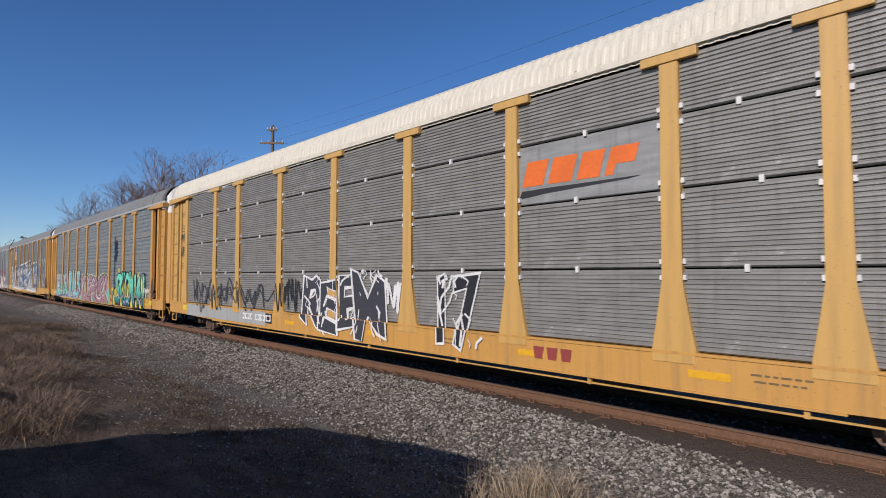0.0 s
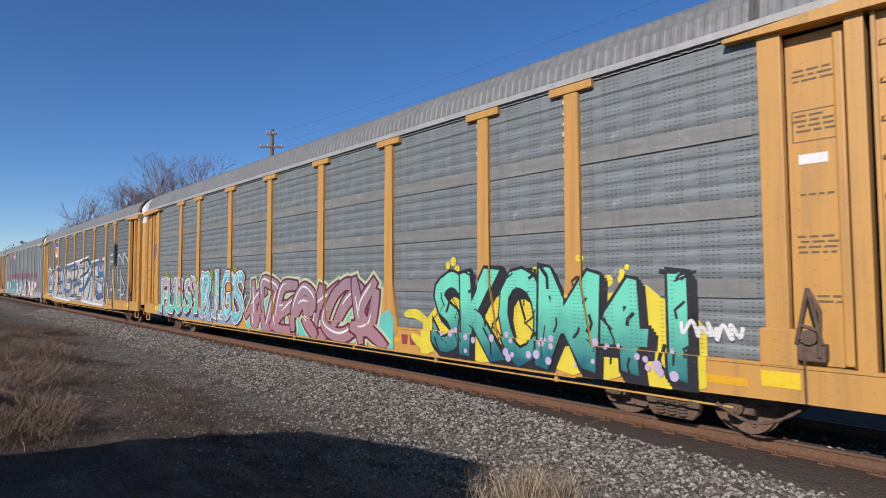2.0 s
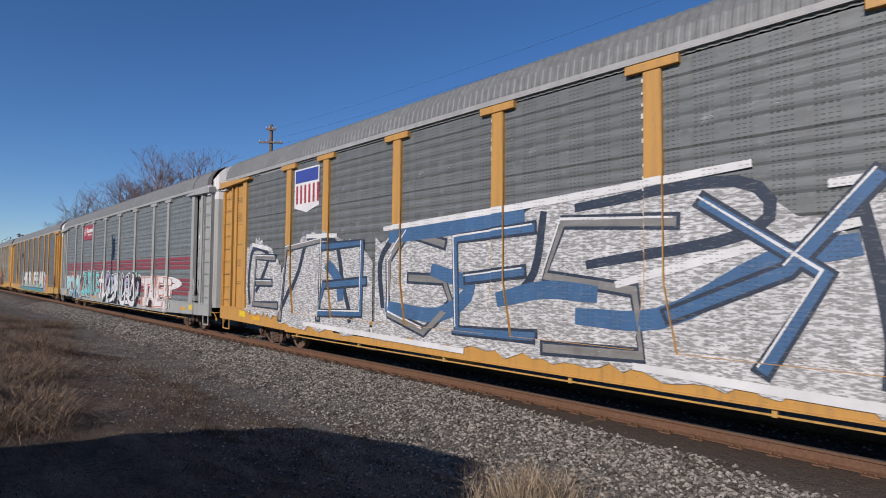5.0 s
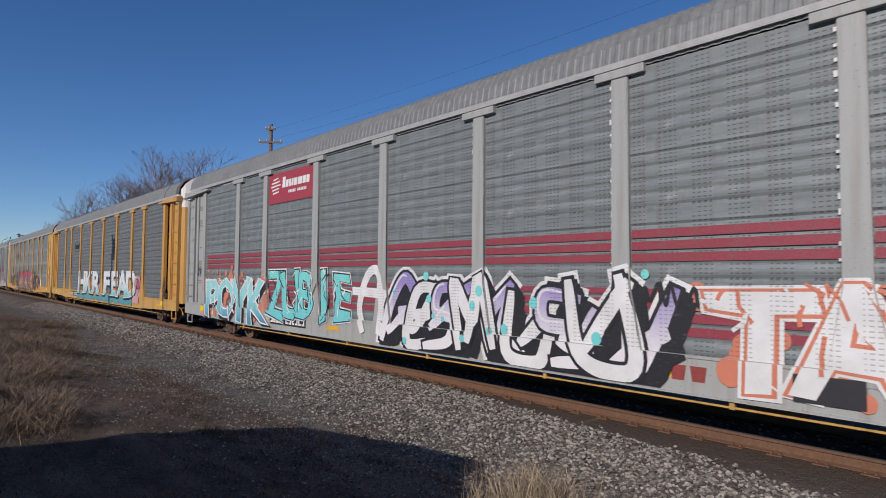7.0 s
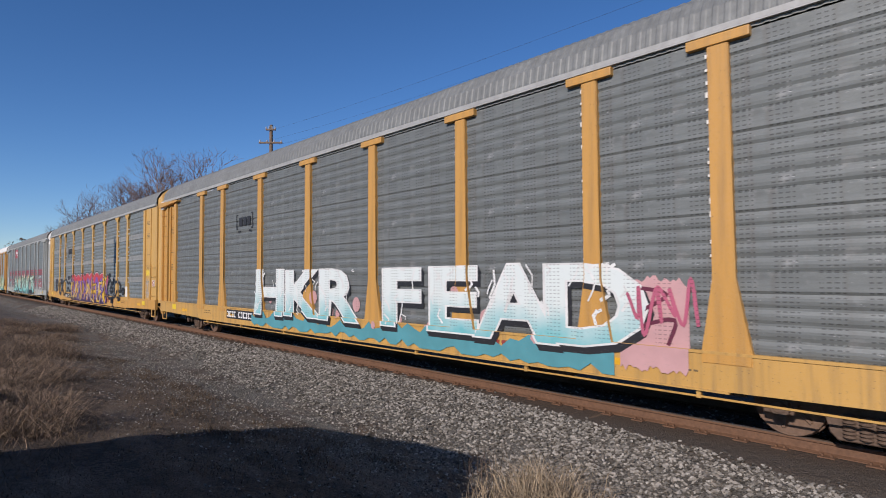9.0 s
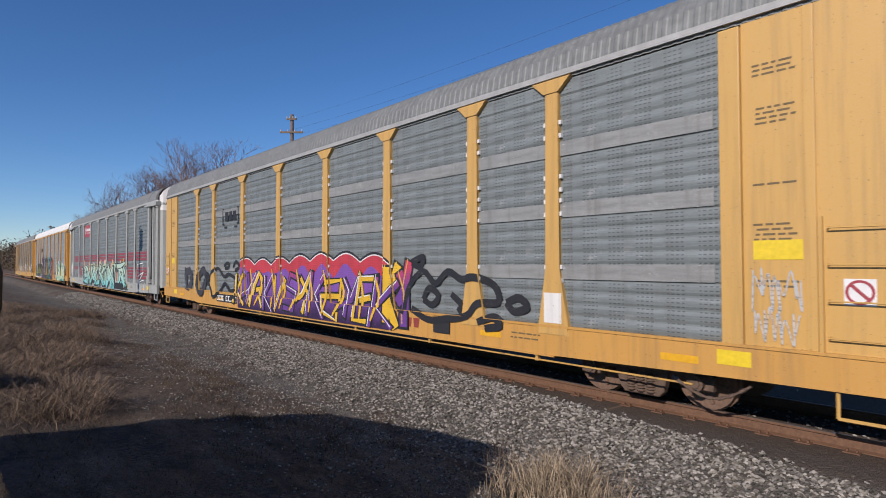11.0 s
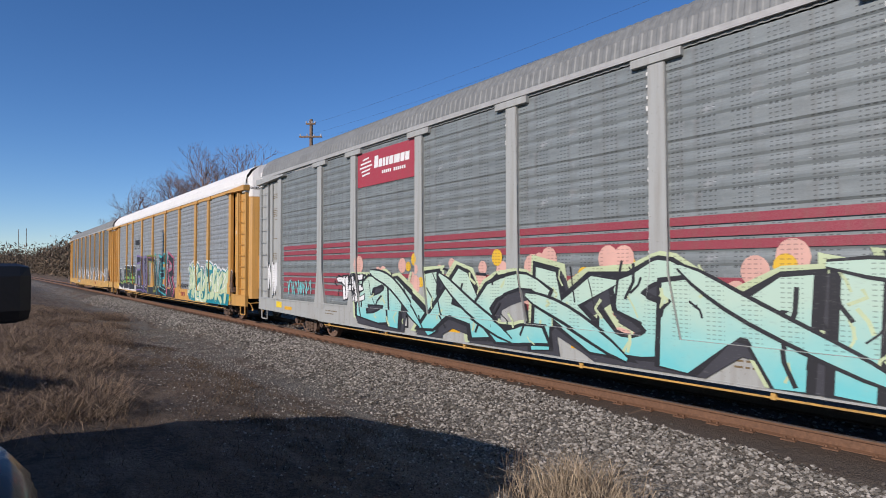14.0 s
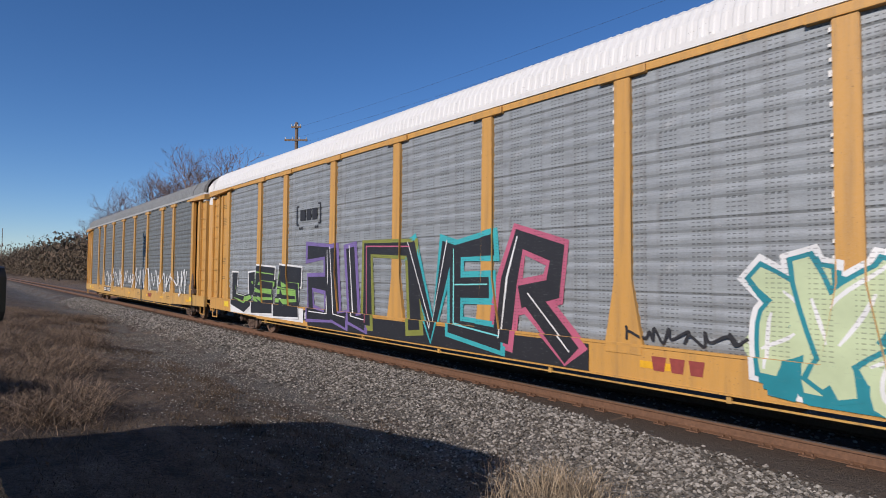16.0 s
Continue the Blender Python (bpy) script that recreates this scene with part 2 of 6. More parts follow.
def ground_skin():
    n = Net("dirt_gravel_and_dead_grass", 0.95)
    x, y, z = n.axis()
    wob = n.math("MULTIPLY", n.math("SUBTRACT", n.noise(0.45, 4), 0.5), 2.6)
    fine = n.noise(26, 4)
    grav = n.mix(n.ramp(n.noise(48, 3), 0.38, 0.66), (0.032, 0.029, 0.025), (0.20, 0.184, 0.16))
    dirt = n.mix(n.ramp(fine, 0.35, 0.7), (0.017, 0.011, 0.008), (0.135, 0.100, 0.073))
    straw = n.mix(n.ramp(n.noise(60, 3, n.scaled(1, 3, 1)), 0.35, 0.7), (0.024, 0.015, 0.010), (0.25, 0.178, 0.118))
    lot = n.mix(n.ramp(n.noise(0.8, 5), 0.42, 0.62), dirt, straw)
    lot = n.mix(n.math("MULTIPLY", n.ramp(n.noise(2.6, 6), 0.46, 0.66), 0.75), lot, (0.017, 0.011, 0.008))
    lot = n.mix(n.math("MULTIPLY", n.ramp(n.noise(1.9, 6, n.scaled(0.35, 1.6, 1)), 0.52, 0.68), 0.7), lot, n.mix(n.ramp(n.noise(55, 3), 0.4, 0.65), (0.06, 0.044, 0.031), (0.29, 0.222, 0.16)))
    edge = n.math("ADD", y, wob)
    c = n.mix(n.ramp(edge, 3.2, 4.6), lot, n.mix(n.ramp(n.noise(1.1, 5, n.scaled(0.4, 1.3, 1)), 0.44, 0.60), grav, lot))
    c = n.mix(n.ramp(n.math("ADD", edge, n.math("MULTIPLY", x, 0.045)), 5.0, 5.7), c, grav)
    fines = n.mix(n.ramp(n.noise(70, 4), 0.35, 0.7), (0.040, 0.030, 0.022), (0.115, 0.088, 0.066))
    c = n.mix(n.ramp(n.math("ADD", n.math("ABSOLUTE", n.math("SUBTRACT", y, TRACK)), n.math("MULTIPLY", wob, 0.07)), 2.0, 1.75), c, fines)
    # rusty brown between the rails, darkened to stand for the train's shade
    rust_shade = n.ramp(n.math("ABSOLUTE", n.math("SUBTRACT", y, TRACK)), 1.35, 0.95)
    c = n.mix(n.math("MULTIPLY", rust_shade, 0.85), c, n.mix(n.ramp(n.noise(40, 3), 0.4, 0.65), (0.035, 0.020, 0.012), (0.10, 0.064, 0.042)))
    far = n.ramp(y, TRACK + 3.0, TRACK + 5.0)
    c = n.mix(far, c, straw)
    n.bump(n.math("ADD", n.noise(40, 4), n.math("MULTIPLY", n.noise(9, 3), 1.6)), 0.8, 0.05)
    return n.done(c)


def steps(knots):
    out = []
    for (a, s), (b, _) in zip(knots, knots[1:]):
        out += list(np.arange(a, b, s))
    return out + [knots[-1][0]]


def build_ground():
    xs = steps([(-3000, 300), (-600, 60), (-180, 6), (-60, 0.8), (-25, 0.3), (8, 1.5), (40, 20), (200, 200), (1500, 1)])
    ys = steps([(-1500, 200), (-300, 40), (-60, 6), (-6, 0.5), (0, 0.25), (12, 1.0), (24, 8), (120, 60), (600, 300), (3000, 1)])
    verts = [(x, y, ground_z(x, y)) for x in xs for y in ys]
    k = len(ys)
    faces = [(i * k + j, (i + 1) * k + j, (i + 1) * k + j + 1, i * k + j + 1) for i in range(len(xs) - 1) for j in range(k - 1)]
    ob = put("ground", mesh_of("ground", verts, faces, ground_skin(), True))
    tagged(ob, "dirt and gravel lot with dead winter grass beside the track", "ground", kind="structure")


def stone_skin():
    n = Net("crushed_limestone", 0.9)
    c = n.mix(n.math("POWER", n.island(), 1.5), (0.032, 0.030, 0.026), (0.37, 0.345, 0.305))
    c = n.mix(n.math("MULTIPLY", n.ramp(n.noise(30, 3), 0.4, 0.7), 0.4), c, (0.17, 0.13, 0.09))
    n.bump(n.noise(70, 2), 0.4, 0.004)
    return n.done(c)


def build_ballast():
    """Loose stones on the near shoulder, thinning out into the lot."""
    rng = np.random.default_rng(4)
    base = np.array([(1, 0, 0), (-1, 0, 0), (0, 1, 0), (0, -1, 0), (0, 0, 1), (0, 0, -1), (.6, .6, .5), (-.6, .6, .45), (.6, -.6, .5), (-.6, -.6, .5)]) * 1.0
    tri = [(4, 0, 6), (6, 0, 2), (4, 6, 2), (4, 2, 7), (7, 2, 1), (4, 7, 1), (4, 1, 9), (9, 1, 3), (4, 9, 3), (4, 3, 8), (8, 3, 0), (4, 8, 0), (2, 0, 5), (1, 2, 5), (3, 1, 5), (0, 3, 5)]
    verts, faces = [], []
    spots = []
    for _ in range(30000):          # shoulder, near stretch, up to the strip of fines beside the ties
        x = rng.uniform(-17, 3.5)
        top = min(7.95, 6.95 - 0.12 * x) + 0.12 * noise.noise((x * 1.7, 0, 3)) + rng.normal(0, 0.05)
        low = min(6.0, 4.75 - 0.06 * x)
        spots.append((x, low + (top - low) * rng.triangular(0.0, 0.62, 1.12) / 1.0 if rng.uniform() < 0.15 else low + (top - low) * math.sqrt(rng.uniform(0.0, 1.0)), rng.uniform(0.012, 0.034)))
    for _ in range(15000):
        spots.append((rng.uniform(-55, -16), rng.triangular(5.9, 7.3, 8.0), rng.uniform(0.022, 0.044)))
    for _ in range(17000):          # scattered chips in the lot
        spots.append((rng.uniform(-26, 1), rng.triangular(1.6, 5.4, 6.2), rng.uniform(0.006, 0.02)))
    for _ in range(2600):           # between the rails
        spots.append((rng.uniform(-30, 4), rng.uniform(8.5, 9.7), rng.uniform(0.016, 0.032)))
    for x, y, s in spots:
        p = base * rng.uniform(0.65, 1.25, (10, 1)) * s * np.array([1.15, 1.0, 0.75])
        a = rng.uniform(0, 6.28)
        ca, sa = math.cos(a), math.sin(a)
        tl = rng.uniform(-0.5, 0.5)
        px, py, pz = p[:, 0] * ca - p[:, 1] * sa, p[:, 0] * sa + p[:, 1] * ca, p[:, 2] + p[:, 0] * tl
        z = ground_z(x, y) + s * rng.uniform(0.1, 0.6)
        o = len(verts)
        verts += [(x + u, y + v, z + w) for u, v, w in zip(px, py, pz)]
        faces += [(a0 + o, b0 + o, c0 + o) for a0, b0, c0 in tri]
    ob = put("ballast", mesh_of("ballast", verts, faces, stone_skin()))
    tagged(ob, "loose grey crushed stone ballast along the track", "ballast", kind="stuff")


def build_track():
    """Two rails of T section, ties and tie plates."""
    prof = [(-0.07, -0.171), (0.07, -0.171), (0.07, -0.160), (0.012, -0.140), (0.009, -0.045), (0.035, -0.034), (0.036, -0.008), (0.026, 0.0),
            (-0.026, 0.0), (-0.036, -0.008), (-0.035, -0.034), (-0.009, -0.045), (-0.012, -0.140), (-0.07, -0.160)]
    for y in (TRACK - 0.753, TRACK + 0.753):
        xs = [-900, -200, -60, 0, 60]
        verts = [(x, y + a, b) for x in xs for a, b in prof]
        k = len(prof)
        faces = [(i * k + j, i * k + (j + 1) % k, (i + 1) * k + (j + 1) % k, (i + 1) * k + j) for i in range(len(xs) - 1) for j in range(k)]
        me = mesh_of("rail", verts, faces, RAIL_RUST)
        me.materials.append(RAIL_HEAD)
        for q in me.polygons:
            if min(me.vertices[v].co.z for v in q.vertices) > -0.009:
                q.material_index = 1
        tagged(put("rail", me), "rusty steel rail with a polished head", "rail", "rails", kind="structure")


def build_ties():
    bed = tagged(new("track_bed"), "row of weathered wooden ties under the rails", "railway track", kind="structure")
    rng = random.Random(8)
    shapes = []
    for i in range(5):
        bm = bmesh.new()
        add_box(bm, -0.115, 0.115, -1.30, 1.30, -0.30, -0.172, 0.012)
        for v in bm.verts:
            v.co += Vector((rng.uniform(-.008, .008), rng.uniform(-.03, .03), rng.uniform(-.006, .002)))
        shapes.append(bmesh_done("tie", bm, TIE_WOOD))
    bm = bmesh.new()
    for i in range(250):
        x = 6 - i * 0.5 + rng.uniform(-0.03, 0.03)
        put("tie", shapes[i % 5], bed, (x, TRACK + rng.uniform(-0.04, 0.04), rng.uniform(-0.030, 0.0)), turn=(0, 0, rng.uniform(-0.8, 0.8)))
        for s in (-1, 1):
            add_box(bm, x - 0.09, x + 0.09, TRACK + s * 0.753 - 0.17, TRACK + s * 0.753 + 0.17, -0.174, -0.158)
            for u in (-0.05, 0.05):
                add_box(bm, x + u - 0.012, x + u + 0.012, TRACK + s * 0.753 - 0.125, TRACK + s * 0.753 - 0.085, -0.16, -0.135)
    tagged(part("tie_plates", bm, RAIL_RUST, bed), kind="stuff")


# ---- plants ----
def blade_stuff(name, label, spots, material, category="grass"):
    """Dead stalks: each a bent strip of two narrow faces. spots: x, y, height, lean."""
    rng = np.random.default_rng(11)
    verts, faces = [], []
    for x, y, h, lean in spots:
        a, w = rng.uniform(0, 6.28), rng.uniform(0.0018, 0.0042) * (1 + h)
        dx, dy = math.cos(a) * lean * h, math.sin(a) * lean * h
        b = rng.uniform(0, 6.28)
        ux, uy = math.cos(b) * w, math.sin(b) * w
        z = ground_z(x, y) - 0.02
        o = len(verts)
        verts += [(x - ux, y - uy, z), (x + ux, y + uy, z), (x + dx * 0.35 - ux * .7, y + dy * 0.35 - uy * .7, z + h * 0.6), (x + dx * 0.35 + ux * .7, y + dy * 0.35 + uy * .7, z + h * 0.6),
                  (x + dx, y + dy, z + h * max(0.15, 1 - 0.40 * lean))]
        faces += [(o, o + 1, o + 3, o + 2), (o + 2, o + 3, o + 4)]
    tagged(put(name, mesh_of(name, verts, faces, material)), label, category, kind="stuff")


def straw_skin(name, a, b):
    n = Net(name, 0.85)
    return n.done(n.mix(n.island(), a, b))


def build_grass():
    rng = np.random.default_rng(5)
    spots = []
    # weeds along the left of the lot
    for _ in range(125):        # mounds of bent stalks, with gaps between
        cx = -8.6 - 27 * rng.uniform(0, 1) ** 1.35
        cy, h, s = rng.uniform(-2.6, -0.172 * cx - 0.30), rng.uniform(0.22, 0.70), rng.uniform(0.16, 0.5)
        for _ in range(int(1000 * s / 0.4)):
            spots.append((rng.normal(cx, s), rng.normal(cy, s * 0.8), h * rng.uniform(0.15, 1.0) ** 1.4, rng.uniform(0.4, 3.2)))
    for _ in range(14000):
        cx = rng.uniform(-34, -7)
        spots.append((cx, rng.uniform(-3.5, -0.175 * cx), rng.uniform(0.05, 0.22), rng.uniform(0.6, 2.0)))
    blade_stuff("dead_weeds", "brown dead winter weeds in tangled clumps beside the lot", spots, straw_skin("brown_weeds", (0.020, 0.013, 0.009), (0.30, 0.212, 0.142)), "weeds")
    spots = [(rng.uniform(-16, -2), rng.uniform(0.5, 4.6), rng.uniform(0.02, 0.09), rng.uniform(0.4, 1.2)) for _ in range(22000)]
    for _ in range(110):        # small tussocks in the dirt
        cx, cy, s = rng.uniform(-19, -6), rng.uniform(1.0, 4.6), rng.uniform(0.08, 0.25)
        for _ in range(int(600 * s)):
            spots.append((rng.normal(cx, s), rng.normal(cy, s * 0.7), rng.uniform(0.03, 0.16), rng.uniform(0.4, 1.6)))
    blade_stuff("short_grass", "short flattened dead grass over the dirt", spots, straw_skin("flat_straw", (0.028, 0.018, 0.011), (0.15, 0.102, 0.062)))
    spots = []
    for cx, cy, s, k, h in [(-3.9, 4.95, 0.16, 520, 0.70), (-3.55, 4.75, 0.2, 620, 0.72), (-3.2, 4.55, 0.2, 420, 0.6), (-4.1, 4.6, 0.2, 200, 0.45), (-2.8, 4.5, 0.2, 200, 0.45)]:
        for _ in range(k):
            spots.append((rng.normal(cx, s), rng.normal(cy, s), h * rng.uniform(0.3, 1.1), rng.uniform(0.2, 1.1)))
    blade_stuff("grass_tuft", "pale dry grass tuft at the foot of the ballast", spots, straw_skin("pale_straw", (0.13, 0.092, 0.055), (0.42, 0.33, 0.22)))
    spots = []
    for cx, cy, k, h in [(-4.95, 5.2, 26, 0.5), (-4.7, 5.1, 22, 0.4), (-5.2, 5.3, 18, 0.35), (-8.3, 3.1, 12, 0.3)]:
        for _ in range(k):
            spots.append((rng.normal(cx, 0.12), rng.normal(cy, 0.12), h * rng.uniform(0.4, 1.1), rng.uniform(0.1, 0.5)))
    blade_stuff("dark_stalks", "thin dark dead stalks standing by the gravel", spots, straw_skin("dark_stalk", (0.035, 0.025, 0.02), (0.10, 0.07, 0.05)), "weeds")


def bare_tree(x, y, height, seed, spread=0.5, label=""):
    """A leafless tree: tapered trunk, forking limbs and a haze of fine twigs."""
    rng = random.Random(seed)
    trunk, twigs = bmesh.new(), ([], [])

    def strip(a, b, w):
        d = (b - a)
        s = d.cross(Vector((rng.uniform(-1, 1), rng.uniform(-1, 1), rng.uniform(-1, 1)))).normalized() * w
        u = d.cross(s).normalized() * w
        o = len(twigs[0])
        twigs[0].extend([a + s, a - s * 0.5 + u, a - s * 0.5 - u, b])
        twigs[1].extend([(o, o + 1, o + 3), (o + 1, o + 2, o + 3), (o + 2, o, o + 3)])

    def grow(a, way, length, r, depth):
        b = a + way * length
        if depth < 3:
            add_rod(trunk, a, b, r, r * 0.68, 6)
        else:
            strip(a, b, r)
        if depth >= 7:
            return
        kids = rng.choice((2, 3, 3)) if depth else 4
        for i in range(kids):
            v = (way + Vector((rng.uniform(-1, 1), rng.uniform(-1, 1), rng.uniform(-0.25, 0.8))) * (spread + 0.09 * depth)).normalized()
            start = b if i == 0 else a + way * length * rng.uniform(0.55, 1.0)
            grow(start, v, length * rng.uniform(0.60, 0.80), r * (0.62 if depth < 3 else 0.60), depth + 1)

    z = ground_z(x, y) - 0.1
    grow(Vector((0, 0, 0)), Vector((rng.uniform(-.08, .08), rng.uniform(-.08, .08), 1)).normalized(), height * 0.26, height * 0.016, 0)
    k = height / max(v.z for v in twigs[0])
    bmesh.ops.scale(trunk, vec=(k, k, k), verts=trunk.verts)
    twigs = ([v * k for v in twigs[0]], twigs[1])
    tree = tagged(new("bare_tree"), label or "leafless winter tree behind the railway line", "tree", "bare trees")
    tree.location = (x, y, z)
    part("trunk", trunk, BARK, tree)
    put("crown", mesh_of("crown", *twigs, TWIG), tree)


def build_thicket():
    """Brushwood and scrub along the far side of the line."""
    rng = np.random.default_rng(3)
    n = Net("scrub_leaves", 0.9)
    leaf = n.done(n.mix(n.island(), (0.04, 0.034, 0.02), (0.15, 0.105, 0.068)))
    for name, label, k, xr, yr, hr in [("thicket", "dark brown winter brushwood along the line", 330, (-330, -130), (18, 34), (5, 11)),
                                       ("brushwood", "brown winter brushwood behind the track", 120, (-34, 12), (18, 25), (2.5, 4.8)),
                                       ("far_woods", "distant winter woods on the horizon", 420, (-700, -300), (-90, 60), (7, 14))]:
        verts, faces = [], []
        for _ in range(k):
            cx, cy, h = rng.uniform(*xr), rng.uniform(*yr), rng.uniform(*hr)
            s = h * 0.45
            for _ in range(400):
                p = np.array([rng.normal(cx, s * 0.6), rng.normal(cy, s * 0.6), h * rng.uniform(0.02, 1.0) ** 0.8 - 0.5])
                w = h * rng.uniform(0.007, 0.032)
                o = len(verts)
                verts += [tuple(p + rng.normal(0, w, 3)), tuple(p + rng.normal(0, w, 3)), tuple(p + rng.normal(0, w, 3) + np.array([0, 0, w * 1.5]))]
                faces.append((o, o + 1, o + 2))
        tagged(put(name, mesh_of(name, verts, faces, leaf)), label, "woods", kind="stuff")


# ---- line poles ----
def utility_pole(x, y, top, arms=True, label=""):
    base = ground_z(x, y) - 0.1
    pole = tagged(new("utility_pole"), label or "wooden utility pole with a crossarm and transformer wires", "utility pole", "line poles")
    pole.location = (x, y, base)
    h = top - base
    bm = bmesh.new()
    add_rod(bm, (0, 0, 0), (0, 0, h), 0.17, 0.11, 12)
    part("pole_shaft", bm, POLE_WOOD, pole)
    if arms:
        for z, half in ((h - 0.35, 0.45), (h - 1.25, 1.05)):
            bm = bmesh.new()
            add_box(bm, -half * 0.75, half * 0.75, -0.18, -0.10, z - 0.06, z + 0.06, 0.01)
            for v in bm.verts:
                v.co = Matrix.Rotation(radians(50), 3, "Z") @ v.co
            arm = part("crossarm", bm, POLE_WOOD, pole)
            for u in (-0.9, -0.3, 0.3, 0.9):
                bm = bmesh.new()
                c = Matrix.Rotation(radians(50), 3, "Z") @ Vector((u * half * 0.75, -0.14, z))
                add_rod(bm, c + Vector((0, 0, 0.05)), c + Vector((0, 0, 0.2)), 0.045, 0.03, 8)
                part("insulator", bm, GLASS_GREY, arm)
    return pole


def build_poles():
    utility_pole(-36.0, 17.4, 12.35)
    near = utility_pole(-30.6, -4.5, 10.6, False, "wooden pole with a grey transformer can")
    bm = bmesh.new()
    add_rod(bm, (0.3, 0, 9.2), (0.3, 0, 10.1), 0.27, None, 14)
    part("transformer_can", bm, GLASS_GREY, near)
    utility_pole(-320, 14.4, 20.5, False, "distant bare wooden pole beside the line")
    utility_pole(-330, 11.9, 20.5, False, "distant bare wooden pole beside the line")
    for z, y in ((11.1, 16.9), (11.1, 18.0), (12.0, 17.4)):
        bm = bmesh.new()
        last = None
        for i in range(25):
            u = i / 24
            p = Vector((-36 + 60 * u, y, z - 0.9 * 4 * u * (1 - u)))
            if last:
                add_rod(bm, last, p, 0.004, None, 4)
            last = p
        tagged(part("overhead_wire", bm, WIRE, None), "thin overhead wire strung from the pole", "wire", "overhead wires", kind="structure")

# ---- autorack cars ----
LONG = 27.6
POSTS = [-4.62, -6.55, -9.40, -12.28, -15.20, -18.10, -21.00, -22.95]
JAMBS = (-1.88, -25.72)
EDGES = [JAMBS[0], *POSTS, JAMBS[1]]
FACE, POST_FACE, SILL_FACE = -1.45, -1.53, -1.515      # planes of sheets, posts and side sill
SILL_LOW, SILL_TOP, EAVE = 0.60, 1.08, 5.16
TRUCKS = (-3.27, -LONG + 3.27)
WHEEL_R = 0.42
ROOF_ARC = [(-1.47, 5.17), (-1.475, 5.36), (-1.43, 5.60), (-1.27, 5.84), (-1.0, 6.00), (-0.55, 6.10), (0, 6.13)]


def sheet(width, height, style):
    """One side sheet: a folded profile drawn out along the car, closed at the back."""
    prof = []
    if style == "slats":
        k = max(4, round((height - 0.05) / 0.062))
        p = (height - 0.05) / k
        for i in range(k):
            z = 0.02 + i * p
            prof += [(0.0, z), (-0.022, z + p * 0.22), (-0.022, z + p * 0.66), (0.0, z + p * 0.9)]
    elif style == "smooth":
        prof = [(0.0, 0.02), (-0.008, 0.03), (-0.008, height - 0.04), (0.0, height - 0.03)]
    else:
        flat = height * 0.24
        k = max(3, round((height - flat) / 0.19))
        p = (height - flat) / k
        for i in range(k):
            z = i * p
            prof += [(0.004, z), (-0.010, z + p * 0.22), (-0.014, z + p * 0.45), (-0.012, z + p * 0.62), (0.004, z + p * 0.86)]
        prof += [(-0.016, height - flat + 0.01), (-0.016, height - 0.004), (0.004, height)]
    prof += [(0.02, height - 0.01), (0.02, 0.01)] if style != "slots" else [(0.02, height), (0.02, 0)]
    k = len(prof)
    verts = [(x, y, z) for x in (0, width) for y, z in prof]
    faces = [(i, (i + 1) % k, k + (i + 1) % k, k + i) for i in range(k)]
    faces += [tuple(range(k - 1, -1, -1)), tuple(range(k, 2 * k))]
    return verts, faces


def post_mesh(material, cap):
    bm = bmesh.new()
    w = 0.135
    add_prism(bm, [(-w, EAVE - 0.02), (-w, 2.02), (-0.31, SILL_TOP), (-0.31, SILL_TOP - 0.16), (0.31, SILL_TOP - 0.16), (0.31, SILL_TOP), (w, 2.02), (w, EAVE - 0.02)], POST_FACE, FACE + 0.03)
    bmesh.ops.bevel(bm, geom=[e for e in bm.edges if abs(e.verts[0].co.y - POST_FACE) < .001 and abs(e.verts[1].co.y - POST_FACE) < .001], offset=0.012, segments=2, affect="EDGES")
    return bmesh_done("post", bm, material)


def cap_mesh(material, cap):
    bm = bmesh.new()
    if cap == "bar":
        add_box(bm, -0.40, 0.40, POST_FACE - 0.025, FACE, EAVE - 0.10, EAVE + 0.03, 0.012)
    else:
        add_prism(bm, [(-0.15, EAVE - 0.20), (0.15, EAVE - 0.20), (0.40, EAVE + 0.02), (-0.40, EAVE + 0.02)], POST_FACE - 0.02, FACE)
    return bmesh_done("post_cap", bm, material)


def bracket_mesh(rows):
    bm = bmesh.new()
    for z in rows:
        for s in (-1, 1):
            for dz in (-0.12, 0.10):
                add_box(bm, s * 0.15 - 0.035, s * 0.15 + 0.035, POST_FACE + 0.02, FACE - 0.01, z + dz - 0.035, z + dz + 0.035)
    return bmesh_done("bracket_row", bm, WHITE_PAINT)


def edge_clip_mesh():
    """Bent side-sheet ends, one above the other along a post; white for their glint."""
    rng = random.Random(12)
    bm = bmesh.new()
    z = 1.25
    while z < EAVE - 0.2:
        if rng.random() < 0.8:
            add_box(bm, -0.172 - rng.uniform(0, 0.012), -0.140, FACE - 0.034, FACE - 0.01, z, z + rng.uniform(0.03, 0.075))
        z += 0.175
    return bmesh_done("sheet_end_row", bm, WHITE_PAINT)


